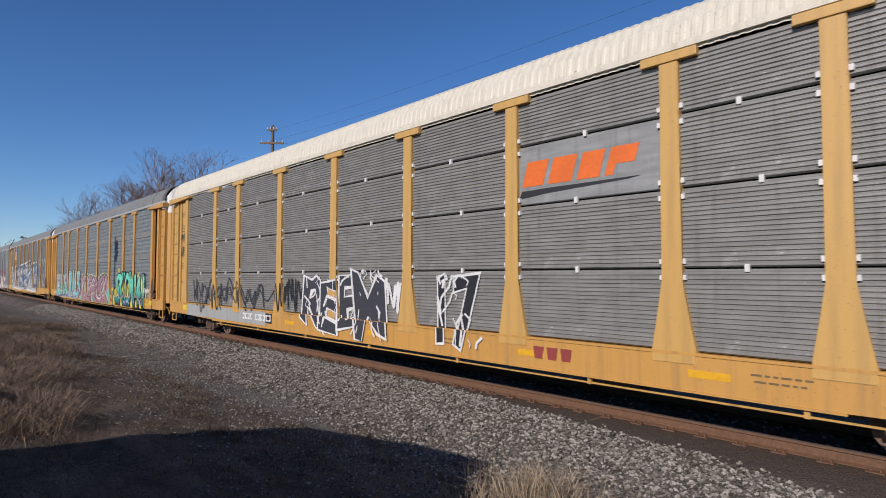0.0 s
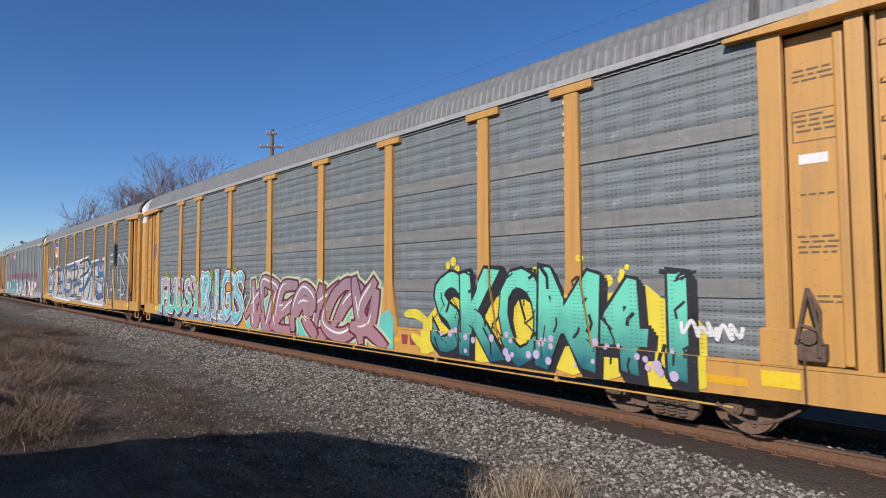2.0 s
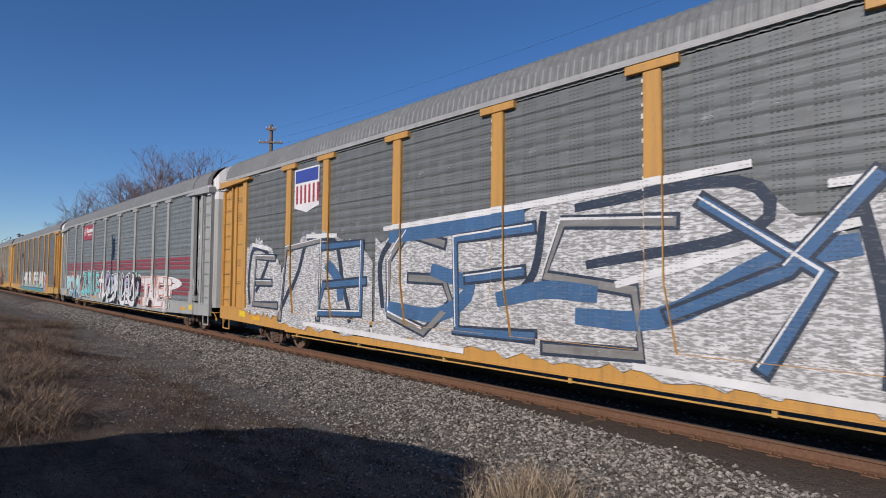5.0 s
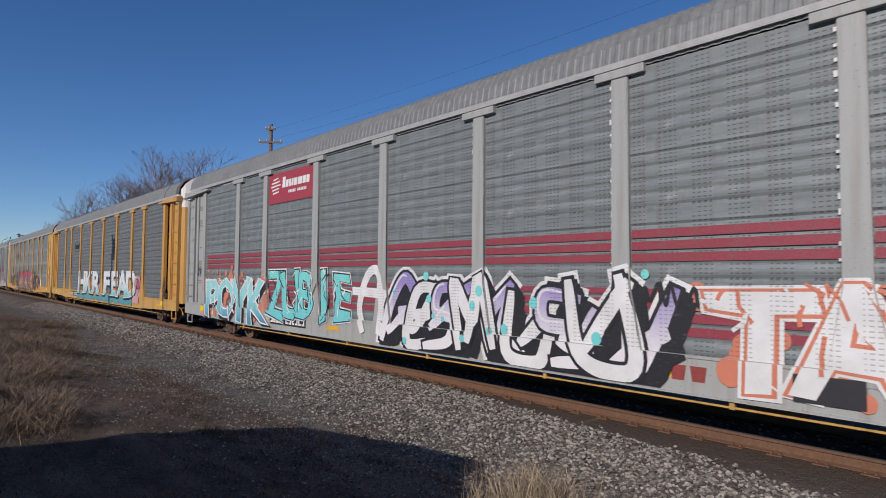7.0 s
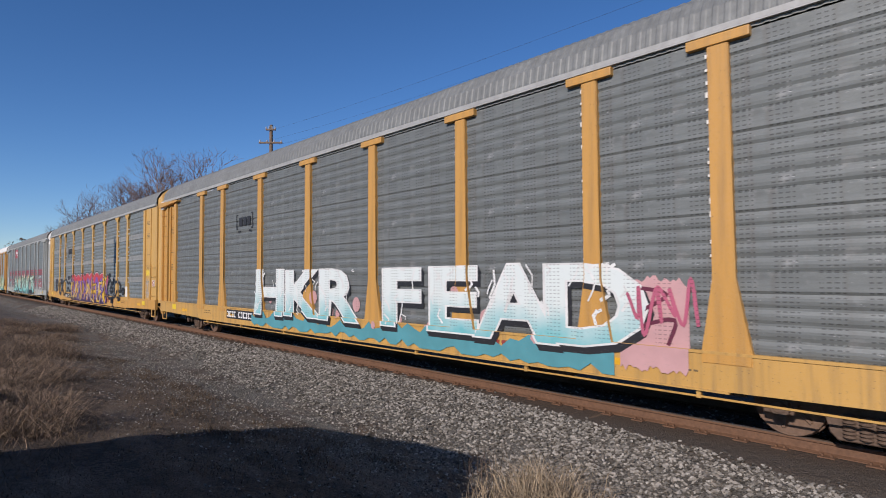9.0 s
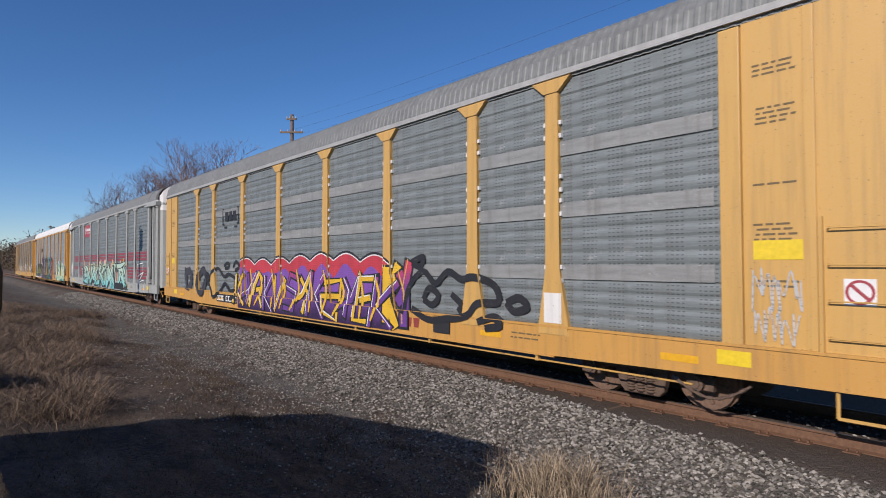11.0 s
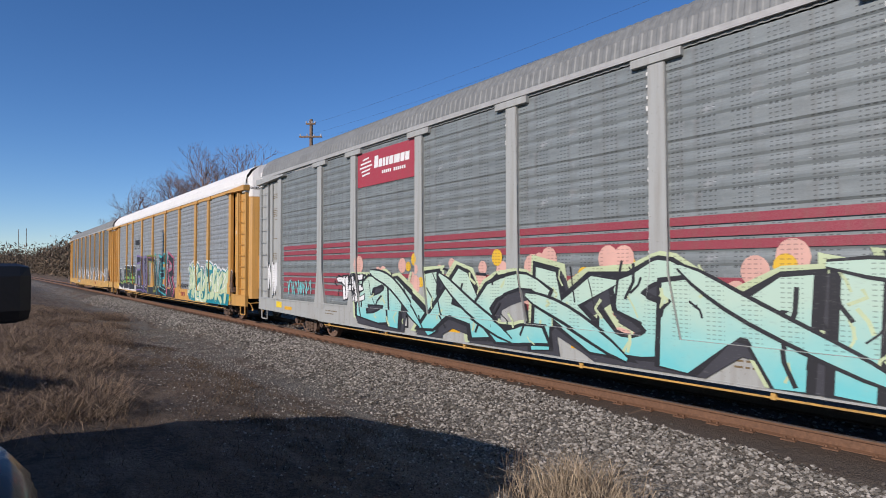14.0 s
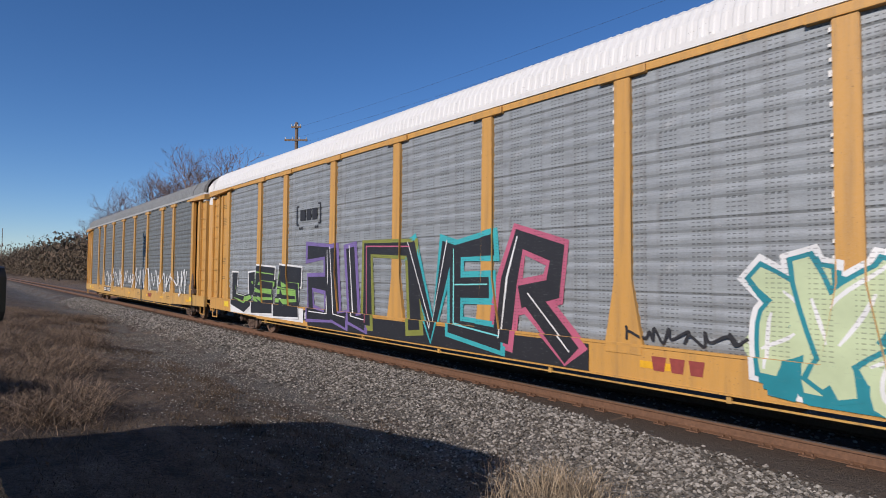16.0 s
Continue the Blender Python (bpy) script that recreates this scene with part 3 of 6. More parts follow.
def roof_mesh(material, end_tar):
    """Ribbed roof sheets, arched across the car."""
    arc = ROOF_ARC + [(-y, z) for y, z in ROOF_ARC[-2::-1]]
    xs, lift = [], []
    x = -0.12
    while x > -LONG + 0.12:
        for dx, h in ((0, 0), (0.02, 0.010), (0.07, 0.010), (0.09, 0)):
            xs.append(x - dx), lift.append(h)
        x -= 0.155
    verts = []
    for x, h in zip(xs, lift):
        for y, z in arc:
            n = Vector((y * 0.9, z - 4.6)).normalized()
            verts.append((x, y + n.x * h, z + n.y * h))
    k = len(arc)
    faces = [(i * k + j, (i + 1) * k + j, (i + 1) * k + j + 1, i * k + j + 1) for i in range(len(xs) - 1) for j in range(k - 1)]
    me = mesh_of("roof", verts, faces, material)
    me.materials.append(end_tar)
    if end_tar is not material:
        for q in me.polygons:
            if q.center.x > -0.5 or -1.62 < q.center.x + 0.25 * abs(q.center.y) < -1.48:
                q.material_index = 1
    return me


END_PLAN = [(-0.02, -1.40), (0.05, -1.38), (0.12, -1.30), (0.19, -1.10), (0.25, -0.80), (0.29, -0.40)]


def end_mesh(material, z0, z1, rounded):
    """A bulged end door (or the hood over it) across the car's end."""
    plan = END_PLAN + [(x, -y) for x, y in END_PLAN[::-1]] + [(-0.25, 1.40), (-0.25, -1.40)]

    def roof_at(y):
        return float(np.interp(-abs(y) * 1.04, [a for a, _ in ROOF_ARC], [b for _, b in ROOF_ARC])) + 0.01

    bm = bmesh.new()
    low = [bm.verts.new((x, y, z0)) for x, y in plan]
    top = [bm.verts.new((x, y, roof_at(y) if rounded else z1)) for x, y in plan]
    bm.faces.new(low[::-1]), bm.faces.new(top)
    for i in range(len(plan)):
        j = (i + 1) % len(plan)
        bm.faces.new((low[i], low[j], top[j], top[i]))
    return bmesh_done("end_door", bm, material)


def wheelset_mesh():
    bm = bmesh.new()
    rot = Matrix.Rotation(radians(90), 4, "X")
    for s in (-1, 1):
        y = s * 0.753
        bmesh.ops.create_cone(bm, cap_ends=True, segments=28, radius1=WHEEL_R, radius2=WHEEL_R, depth=0.12, matrix=Matrix.Translation((0, y, 0)) @ rot)
        bmesh.ops.create_cone(bm, cap_ends=True, segments=28, radius1=WHEEL_R + 0.026, radius2=WHEEL_R + 0.026, depth=0.03, matrix=Matrix.Translation((0, y - s * 0.07, 0)) @ rot)
        bmesh.ops.create_cone(bm, cap_ends=True, segments=20, radius1=0.13, radius2=0.13, depth=0.22, matrix=Matrix.Translation((0, y + s * 0.02, 0)) @ rot)
        for i in range(6):
            a = i * math.pi / 3
            add_rod(bm, (0.15 * math.cos(a), y + s * 0.066, 0.15 * math.sin(a)), (0.33 * math.cos(a), y + s * 0.066, 0.33 * math.sin(a)), 0.02, 0.03, 6)
    add_rod(bm, (0, -1.05, 0), (0, 1.05, 0), 0.075, None, 12)
    return bmesh_done("wheelset", bm, WHEEL_STEEL)


def side_frame_mesh():
    """Cast side frame of a truck: arched beam, pedestal jaws, spring pocket."""
    bm = bmesh.new()
    out = [(-1.08, 0.32), (-1.10, 0.52), (-0.92, 0.60), (-0.45, 0.70), (0.45, 0.70), (0.92, 0.60), (1.10, 0.52), (1.08, 0.32), (0.74, 0.32), (0.70, 0.47),
           (0.42, 0.50), (0.36, 0.20), (0.28, 0.12), (-0.28, 0.12), (-0.36, 0.20), (-0.42, 0.50), (-0.70, 0.47), (-0.74, 0.32)]
    add_prism(bm, out, -0.07, 0.07)
    bmesh.ops.bevel(bm, geom=[e for e in bm.edges if abs(e.verts[0].co.y - e.verts[1].co.y) < .001], offset=0.015, segments=1, affect="EDGES")
    for s in (-1, 1):
        add_rod(bm, (s * 0.863, -0.15, 0.42), (s * 0.863, 0.05, 0.42), 0.115, None, 14)
        add_rod(bm, (s * 0.863, -0.17, 0.42), (s * 0.863, -0.14, 0.42), 0.07, None, 8)
    return bmesh_done("side_frame", bm, STEEL_BROWN)


def spring_mesh():
    bm = bmesh.new()
    rings = []
    for i in range(15):
        r = 0.075 if i % 2 else 0.05
        rings.append([bm.verts.new((r * math.cos(a * 0.628), -0.03 + r * math.sin(a * 0.628), 0.16 + i * 0.021)) for a in range(10)])
    for p, q in zip(rings, rings[1:]):
        for a in range(10):
            bm.faces.new((p[a], p[(a + 1) % 10], q[(a + 1) % 10], q[a]))
    return bmesh_done("spring", bm, STEEL_BROWN)


def rung_mesh(material):
    bm = bmesh.new()
    pts = [(-0.29, FACE, 0.015), (-0.28, FACE - 0.075, 0.0), (0.28, FACE - 0.075, 0.0), (0.29, FACE, 0.015)]
    for a, b in zip(pts, pts[1:]):
        add_rod(bm, a, b, 0.010, None, 6)
    return bmesh_done("rung", bm, material)


def lines_of_print(rng, w, rows, pitch, tall=0.026):
    """Unreadable stencilled lines: short bars in rows."""
    bm = bmesh.new()
    for i in range(rows):
        x = rng.uniform(0, w * 0.12)
        end = w * rng.uniform(0.65, 1.0)
        while x < end:
            d = rng.uniform(0.05, 0.16)
            add_box(bm, x, min(x + d, w), -0.002, 0.0, -i * pitch - tall, -i * pitch)
            x += d + 0.03
    return bm


def car_end(car, front, st, rng):
    """Jamb, recessed door sheet, corner column, ladder, hood beam and end door; front: the leading end."""
    m = st["frame"]
    s = 1 if front else -1
    x0 = 0.0 if front else -LONG

    def box(name, a, b, y0, y1, z0, z1, mat, bevel=0.012, label="", parent=None):
        xa, xb = sorted((x0 - s * a, x0 - s * b))
        key = (name, a, b, y0, y1, z0, z1, front, mat.name)
        return put(name, cached(key, lambda: box_mesh(name, xa, xb, y0, y1, z0, z1, mat, bevel)), parent or car, label=label)

    box("jamb_post", 1.88, 1.62, POST_FACE, FACE + 0.05, SILL_TOP - 0.02, EAVE - 0.02, m)
    if st["end"] == "ladder":
        deep = 0.10 if front else 0.0
        door = box("door_sheet", 1.62, 0.98 if front else 0.80, FACE + deep, FACE + deep + 0.04, SILL_TOP, EAVE - 0.14, m, 0.005)
        if front:
            box("corner_column", 0.98, 0.80, POST_FACE + 0.01, FACE + 0.14, SILL_TOP - 0.02, EAVE - 0.04, m)
        box("ladder_sheet", 0.74, 0.06, FACE + 0.02, FACE + 0.06, SILL_TOP - 0.12, EAVE - 0.14, m, 0.006)
        box("corner_lip", 0.06, 0.0, FACE - 0.06, FACE + 0.05, SILL_TOP - 0.15, EAVE + 0.06, m, 0.006)
        box("corner_top", 0.30, -0.008, FACE - 0.09, FACE + 0.06, EAVE - 0.22, EAVE + 0.10, WHITE_PAINT, 0.01, "white painted corner top")
        lad = put("ladder", cached(("stile", front, m.name), lambda: box_mesh("ladder", *sorted((x0 - s * 0.74, x0 - s * 0.70)), FACE - 0.05, FACE + 0.04, SILL_TOP - 0.1, EAVE - 0.1, m, 0.005)), car)
        box("ladder_edge", 0.11, 0.05, FACE - 0.045, FACE + 0.02, SILL_TOP - 0.1, EAVE - 0.1, m, 0.004, parent=lad)
        for i in range(9):
            put("rung", cached(("rung", m.name), lambda: rung_mesh(m)), lad, (x0 - s * 0.38, 0.02, 1.32 + i * 0.42))
        bm = bmesh.new()        # beam over the door, deeper towards the corner
        add_prism(bm, [(x0 - s * 2.25, EAVE - 0.02), (x0 - s * 2.25, EAVE - 0.07), (x0 - s * 1.0, EAVE - 0.12), (x0 + s * 0.05, EAVE - 0.15), (x0 + s * 0.05, EAVE + 0.05), (x0 - s * 1.2, EAVE + 0.02)], POST_FACE - 0.09, FACE + 0.08)
        bmesh.ops.recalc_face_normals(bm, faces=bm.faces)
        part("hood_beam", bm, m, car)
        bm = bmesh.new()        # boxed data stencil on the door
        xf = x0 - s * 1.30
        for a, b, c, d in ((-0.27, 0.27, 0, 0.012), (-0.27, 0.27, 0.37, 0.382), (-0.27, -0.258, 0, 0.382), (0.258, 0.27, 0, 0.382)):
            add_box(bm, xf + a, xf + b, FACE + deep - 0.003, FACE + deep, 3.72 + c, 3.72 + d)
        part("data_frame", bm, STENCIL, door, "thin stencilled frame")
        box("corner_foot", 1.95, 1.55, POST_FACE - 0.012, FACE + 0.03, SILL_TOP - 0.02, SILL_TOP + 0.42, m, 0.01)
        box("door_flute", 1.12, 1.02, FACE + deep - 0.06, FACE + deep + 0.003, SILL_TOP + 0.02, EAVE - 0.2, m, 0.025, parent=door)
        bm = bmesh.new()        # hand-brake lever and chain guard
        xb = x0 - s * 1.42
        add_box(bm, xb - 0.15, xb + 0.15, POST_FACE - 0.01, FACE + 0.1, 1.14, 1.34, 0.02)
        for a, c in (((-0.13, 1.34), (0.0, 1.98)), ((0.13, 1.34), (0.0, 1.98)), ((-0.08, 1.55), (0.10, 1.50)), ((0.0, 1.98), (0.12, 1.72)), ((0.12, 1.72), (0.10, 1.2))):
            add_rod(bm, (xb + a[0], POST_FACE - 0.03, a[1]), (xb + c[0], POST_FACE - 0.03, c[1]), 0.022, None, 6)
        add_rod(bm, (xb, POST_FACE - 0.06, 1.42), (xb, POST_FACE + 0.02, 1.42), 0.085, None, 14)
        add_rod(bm, (xb - 0.05, POST_FACE - 0.05, 1.30), (xb - 0.05, POST_FACE - 0.02, 0.66), 0.014, None, 6)
        if front:
            part("latch_gear", bm, STEEL_BROWN if m is not GREY_PAINT else GREY_PAINT, car)
        else:
            bm.free()
    else:
        door = box("end_sheet", 1.62, 0.02, FACE - 0.02, FACE + 0.05, SILL_TOP - 0.02, EAVE + 0.05, m, 0.01)
        box("stiffener", 0.92, 0.80, FACE - 0.055, FACE - 0.018, SILL_TOP, EAVE, m, 0.01, parent=door)
        lad = box("ladder", 0.78, 0.74, POST_FACE, FACE - 0.021, SILL_TOP, 2.65, m, 0.004)
        for i in range(4):
            put("rung", cached(("rung", m.name), lambda: rung_mesh(m)), lad, (x0 - s * 0.40, -0.02, 1.25 + i * 0.42))
        bm = bmesh.new()
        ring = [[(q * math.cos(k * 0.3927), q * math.sin(k * 0.3927)) for k in range(16)] for q in (0.14, 0.11)]
        for k in range(16):
            j = (k + 1) % 16
            add_prism(bm, [ring[0][k], ring[0][j], ring[1][j], ring[1][k]], FACE - 0.036, FACE - 0.032)
        add_prism(bm, [(-0.09, 0.065), (-0.065, 0.09), (0.09, -0.065), (0.065, -0.09)], FACE - 0.037, FACE - 0.032)
        part("warning_ring", bm, RED_SIGN, door, "red prohibition ring", (x0 - s * 0.40, 0, 1.78))
        put("sign_plate", cached("nosign", lambda: box_mesh("sign_plate", -0.15, 0.15, FACE - 0.032, FACE - 0.022, -0.15, 0.15, WHITE, 0.0)), door, (x0 - s * 0.40, 0, 1.78), "white no-climbing plate")
    turn = (0, 0, 0) if front else (0, 0, 180)
    at = (0, 0, 0) if front else (-LONG, 0, 0)
    leaf = put("end_door", cached(("endlow", m.name), lambda: end_mesh(m, 0.95, 4.78, False)), car, at, turn=turn)
    put("hatch", cached(("hatch", m.name), lambda: box_mesh("hatch", 0.10, 0.245, -1.08, -0.84, 1.3, 2.6, m, 0.02)), leaf)
    for z in (1.9, 2.9, 3.9):
        put("end_rib", cached(("rib", m.name), lambda: box_mesh("end_rib", 0.27, 0.302, -0.6, 0.6, -0.03, 0.03, m, 0.004)), leaf, (0, 0, z))
    bm = bmesh.new()            # locking rod with its keepers on the end door
    add_rod(bm, (0.300, -0.5, 1.05), (0.300, -0.5, 5.8), 0.034, None, 8)
    for z in (1.5, 2.6, 3.7, 4.7, 5.4):
        add_box(bm, 0.26, 0.34, -0.56, -0.44, z - 0.04, z + 0.04)
    part("locking_rod", bm, GRIME, leaf, "dark vertical locking rod")
    for a, b, z0, z1 in ((-1.10, -0.82, 1.30, 1.32), (-1.10, -0.82, 2.58, 2.60)):
        put("hatch_seam", cached(("seam", z0), lambda: box_mesh("hatch_seam", 0.11, 0.252, a, b, z0, z1, GRIME)), leaf)
    hood = WHITE_PAINT if st["end"] == "ladder" else m
    put("end_hood", cached(("endtop", hood.name), lambda: end_mesh(hood, 4.785, 5.9, True)), car, at, "white upper end hood" if hood is WHITE_PAINT else "", turn)
    # coupler, stirrup, uncoupling lever
    bm = bmesh.new()
    add_box(bm, *sorted((x0, x0 + s * 0.42)), -0.10, 0.10, 0.72, 0.92, 0.02)
    add_box(bm, *sorted((x0 + s * 0.36, x0 + s * 0.56)), -0.17, 0.12, 0.70, 0.98, 0.03)
    part("coupler", bm, STEEL_BROWN, car)
    bm = bmesh.new()
    xs = x0 - s * 0.15
    for a, b in (((xs, 0.66), (xs, 0.34)), ((xs, 0.34), (xs - s * 0.48, 0.34)), ((xs - s * 0.48, 0.34), (xs - s * 0.48, 0.66))):
        add_rod(bm, (a[0], -1.46, a[1]), (b[0], -1.46, b[1]), 0.022, None, 6)
    part("stirrup_step", bm, m, car)
    bm = bmesh.new()
    pts = [(x0 + s * 0.05, -1.40, 0.80), (x0 + s * 0.22, -1.40, 0.78), (x0 + s * 0.26, -1.3, 0.55), (x0 + s * 0.20, -1.3, 0.5), (x0 + s * 0.14, -1.3, 0.58)]
    for a, b in zip(pts, pts[1:]):
        add_rod(bm, a, b, 0.02, None, 6)
    add_rod(bm, (x0 + s * 0.22, -1.40, 0.78), (x0 + s * 0.3, -0.2, 0.85), 0.018, None, 6)
    part("uncoupling_lever", bm, YELLOW, car)
    bm = bmesh.new()
    last = None
    for i in range(9):
        u = i / 8
        p = Vector((x0 + s * (0.05 + 0.47 * u), -0.35, 0.72 - 0.38 * math.sin(math.pi * u * 0.75)))
        if last:
            add_rod(bm, last, p, 0.025, None, 6)
        last = p
    part("air_hose", bm, RUBBER, car)
    # stencilled notes on the end sheet
    wide = 0.5
    y = (FACE + (0.099 if front else -0.001)) if st["end"] == "ladder" else FACE - 0.021
    xa = min(x0 - s * 1.56, x0 - s * 1.06) if st["end"] == "ladder" else min(x0 - s * 1.5, x0 - s * 1.0)
    for z, rows in ((4.6, 3), (4.05, 4), (3.1, 1), (2.6, 4), (1.9, 2)):
        tagged(part("stencil_line", lines_of_print(rng, wide, rows, 0.062), STENCIL, door, "small dark stencilled lines", (xa, y, z)), kind="stuff")
    if st["end"] == "sheet":
        put("sticker", cached("sticker", lambda: box_mesh("sticker", 0, 0.55, -0.006, 0, 0, 0.24, STICKER)), door, (xa, y, 2.15), "yellow warning sticker")
    elif front:
        put("sticker", cached("stick_w", lambda: box_mesh("sticker", 0, 0.30, -0.006, 0, 0, 0.12, WHITE)), door, (xa + 0.05, y, 3.45), "white sticker")
    put("sticker", cached("stick_y", lambda: box_mesh("sticker", 0, 0.42, -0.006, 0, 0, 0.19, STICKER)), car, (x0 - s * 1.75 - 0.2, SILL_FACE, 0.80), "yellow warning sticker")
    if st["end"] == "ladder":
        bm = text_bm("EXCESS HEIGHT CAR", 0.13)
        for v in bm.verts:
            u, y = v.co.x + 0.05, -1.40
            x = 0.0
            for (xa, ya), (xb, yb) in zip(END_PLAN, END_PLAN[1:]):
                run = math.hypot(xb - xa, yb - ya)
                if u <= run or xb == END_PLAN[-1][0]:
                    x, y = xa + (xb - xa) * u / run + 0.008, ya + (yb - ya) * u / run - 0.004
                    break
                u -= run
            v.co = Vector((x, y, v.co.z + 5.06)) if front else Vector((-LONG - x, -y, v.co.z + 5.06))
        part("height_warning", bm, BLACK, car, "black words excess height on the white hood")
        for y in (-0.98, 0.2):
            bm = bmesh.new()
            add_box(bm, *sorted((x0 + s * 0.18, x0 + s * 0.33)), y - 0.03, y + 0.03, 5.28, 5.68, 0.01)
            part("hood_bracket", bm, WHITE_PAINT, car, "white upright bracket on the hood")
        bm = bmesh.new()
        add_rod(bm, (x0 + s * 0.35, -0.85, 5.18), (x0 + s * 0.35, -0.30, 5.18), 0.014, None, 6)
        for y in (-0.85, -0.30):
            add_rod(bm, (x0 + s * 0.20, y, 5.18), (x0 + s * 0.35, y, 5.18), 0.014, None, 6)
        part("grab_iron", bm, WHITE_PAINT, car, "white bent grab iron")


def autorack(index, st, label):
    """One covered car carrier with its near side in full."""
    rng = random.Random(100 + index)
    car = tagged(new("autorack_car"), label, "rail car", "cars of the train")
    m = st["frame"]
    put("roof", cached(("roof", st["roof"].name, st["tar"].name), lambda: roof_mesh(st["roof"], st["tar"])), car, label=st.get("roof_label", ""))
    # solid box filling the car; its black stands for the shade inside
    put("inner_shell", cached("core", lambda: box_mesh("inner_shell", -LONG + 0.15, -0.15, FACE + 0.16, 1.48, 0.97, EAVE, INSIDE_SHADE)), car)
    if st["toprail"]:
        put("top_rail", cached(("top", m.name), lambda: box_mesh("top_rail", -LONG + 0.02, -0.02, FACE - 0.055, FACE + 0.03, EAVE - 0.07, EAVE + 0.045, m, 0.006)), car)
    bm = bmesh.new()            # side sill with flange and lower lip
    add_prism(bm, [(-LONG - 0.02, SILL_TOP), (-LONG - 0.02, SILL_LOW + 0.06), (-LONG + 1.6, SILL_LOW + 0.04), (-LONG + 4.6, SILL_LOW - 0.02), (-4.6, SILL_LOW - 0.02), (-1.6, SILL_LOW + 0.04), (0.02, SILL_LOW + 0.06), (0.02, SILL_TOP)], SILL_FACE, SILL_FACE + 0.10)
    add_box(bm, -LONG, 0, SILL_FACE - 0.018, SILL_FACE + 0.02, SILL_TOP - 0.035, SILL_TOP + 0.004)
    sill = put("side_sill", cached(("sill", st["sill"].name), lambda: bmesh_done("side_sill", bm, st["sill"])), car)
    put("sill_lip", cached(("lip", st["sill"].name), lambda: box_mesh("sill_lip", -LONG + 4.6, -4.6, SILL_FACE - 0.02, SILL_FACE + 0.16, SILL_LOW - 0.045, SILL_LOW - 0.018, st["sill"])), car)
    # underframe
    put("centre_sill", cached("csill", lambda: box_mesh("centre_sill", -LONG + 0.1, -0.1, -0.36, 0.36, 0.42, 0.96, GRIME, 0.02)), car)
    for x, w, d in ((-7.6, 0.9, 0.36), (-10.2, 0.7, 0.30), (-16.6, 1.3, 0.34), (-19.4, 0.5, 0.4)):
        bm = bmesh.new()
        add_box(bm, x - w / 2, x + w / 2, -1.25, -0.55, 0.78 - d, 0.8, 0.04)
        add_rod(bm, (x - w * 0.4, -1.28, 0.62), (x + w * 0.4, -1.28, 0.62), 0.07, None, 10)
        part("brake_gear", bm, SILL_DIRT if x == -16.6 else STEEL_BROWN, car)
    bm = bmesh.new()
    add_rod(bm, (-LONG + 4.5, -1.2, 0.52), (-4.5, -1.2, 0.50), 0.018, None, 6)
    part("brake_rod", bm, STEEL_BROWN, car)
    bm = bmesh.new()
    add_rod(bm, (-LONG + 4.9, -1.47, 0.47), (-2.3, -1.47, 0.47), 0.016, None, 6)
    for x in np.arange(-LONG + 5.2, -3.0, 2.9):
        add_box(bm, x - 0.03, x + 0.03, -1.49, -1.44, 0.45, 0.60)
    part("release_rod", bm, SILL_DIRT, car, "thin yellow rod hung under the sill")
    bm = bmesh.new()
    last = None
    for k in range(15):
        u = k / 14
        p = Vector((-2.5 + 0.95 * u, -1.49, 0.50 - 0.20 * math.sin(math.pi * u) + 0.06 * u))
        if last:
            add_rod(bm, last, p, 0.017 + 0.008 * (k % 2), None, 6)
        last = p
    part("brake_chain", bm, STEEL_BROWN, car, "sagging brake chain")
    # side sheets, tier by tier
    tiers = st["tiers"]
    for i, (a, b) in enumerate(zip(EDGES, EDGES[1:])):
        left, right = b + 0.10, a - 0.10
        if i == 0:
            right = a - 0.0
        if i == len(EDGES) - 2:
            left = b + 0.0
        for j, (z0, z1) in enumerate(zip(tiers, tiers[1:])):
            style = st["sheet"]
            mat = st["skin"]
            if (i, j) in st.get("smooth", ()):
                style, mat = "smooth", SMOOTH
            me = cached(("sheet", i, round(z0, 2), round(z1, 2), style, mat.name), lambda: mesh_of("side_sheet", *sheet(right - left, z1 - z0, style), mat))
            put("side_sheet", me, car, (left, FACE + rng.uniform(-0.004, 0.004), z0))
            if st["sheet"] == "slats" and j:
                xm = (left + right) / 2 + rng.uniform(-0.2, 0.2)
                put("sheet_clip", cached("clip", lambda: box_mesh("sheet_clip", -0.03, 0.03, FACE - 0.05, FACE, -0.05, 0.05, WHITE_PAINT, 0.008)), car, (xm, 0, z0))
    if st.get("strip"):
        for a, b in zip(EDGES, EDGES[1:]):
            for z in tiers[1:-1]:
                put("band_sheet", cached(("strip", round(a, 2), st["strip"].name), lambda: box_mesh("band_sheet", b + 0.1, a - 0.1, FACE - 0.024, FACE, -0.25, -0.01, st["strip"])), car, (0, 0, z), "flat dull grey band sheet")
    put("eave_strip", cached(("eave", st["roof"].name), lambda: box_mesh("eave_strip", -LONG + 0.1, -0.1, FACE - 0.075, FACE, EAVE + 0.055, EAVE + 0.15, EAVE_GREY if st["roof"] is ROOF_GREY else st["roof"])), car)
    for x in POSTS:
        p = put("post", cached(("post", m.name), lambda: post_mesh(m, st["cap"])), car, (x, 0, 0))
        put("post_cap", cached(("cap", m.name, st["cap"]), lambda: cap_mesh(m, st["cap"])), p)
        if st["sheet"] == "slots" and not st["brackets"]:
            tagged(put("sheet_end_row", cached("edgeclips", edge_clip_mesh), p, label="bent sheet ends painted white for their glint"), kind="stuff")
        if st["brackets"]:
            tagged(put("bracket_row", cached(("brk", tuple(st["brackets"])), lambda: bracket_mesh(st["brackets"])), p, label="white bolted brackets"), kind="stuff")
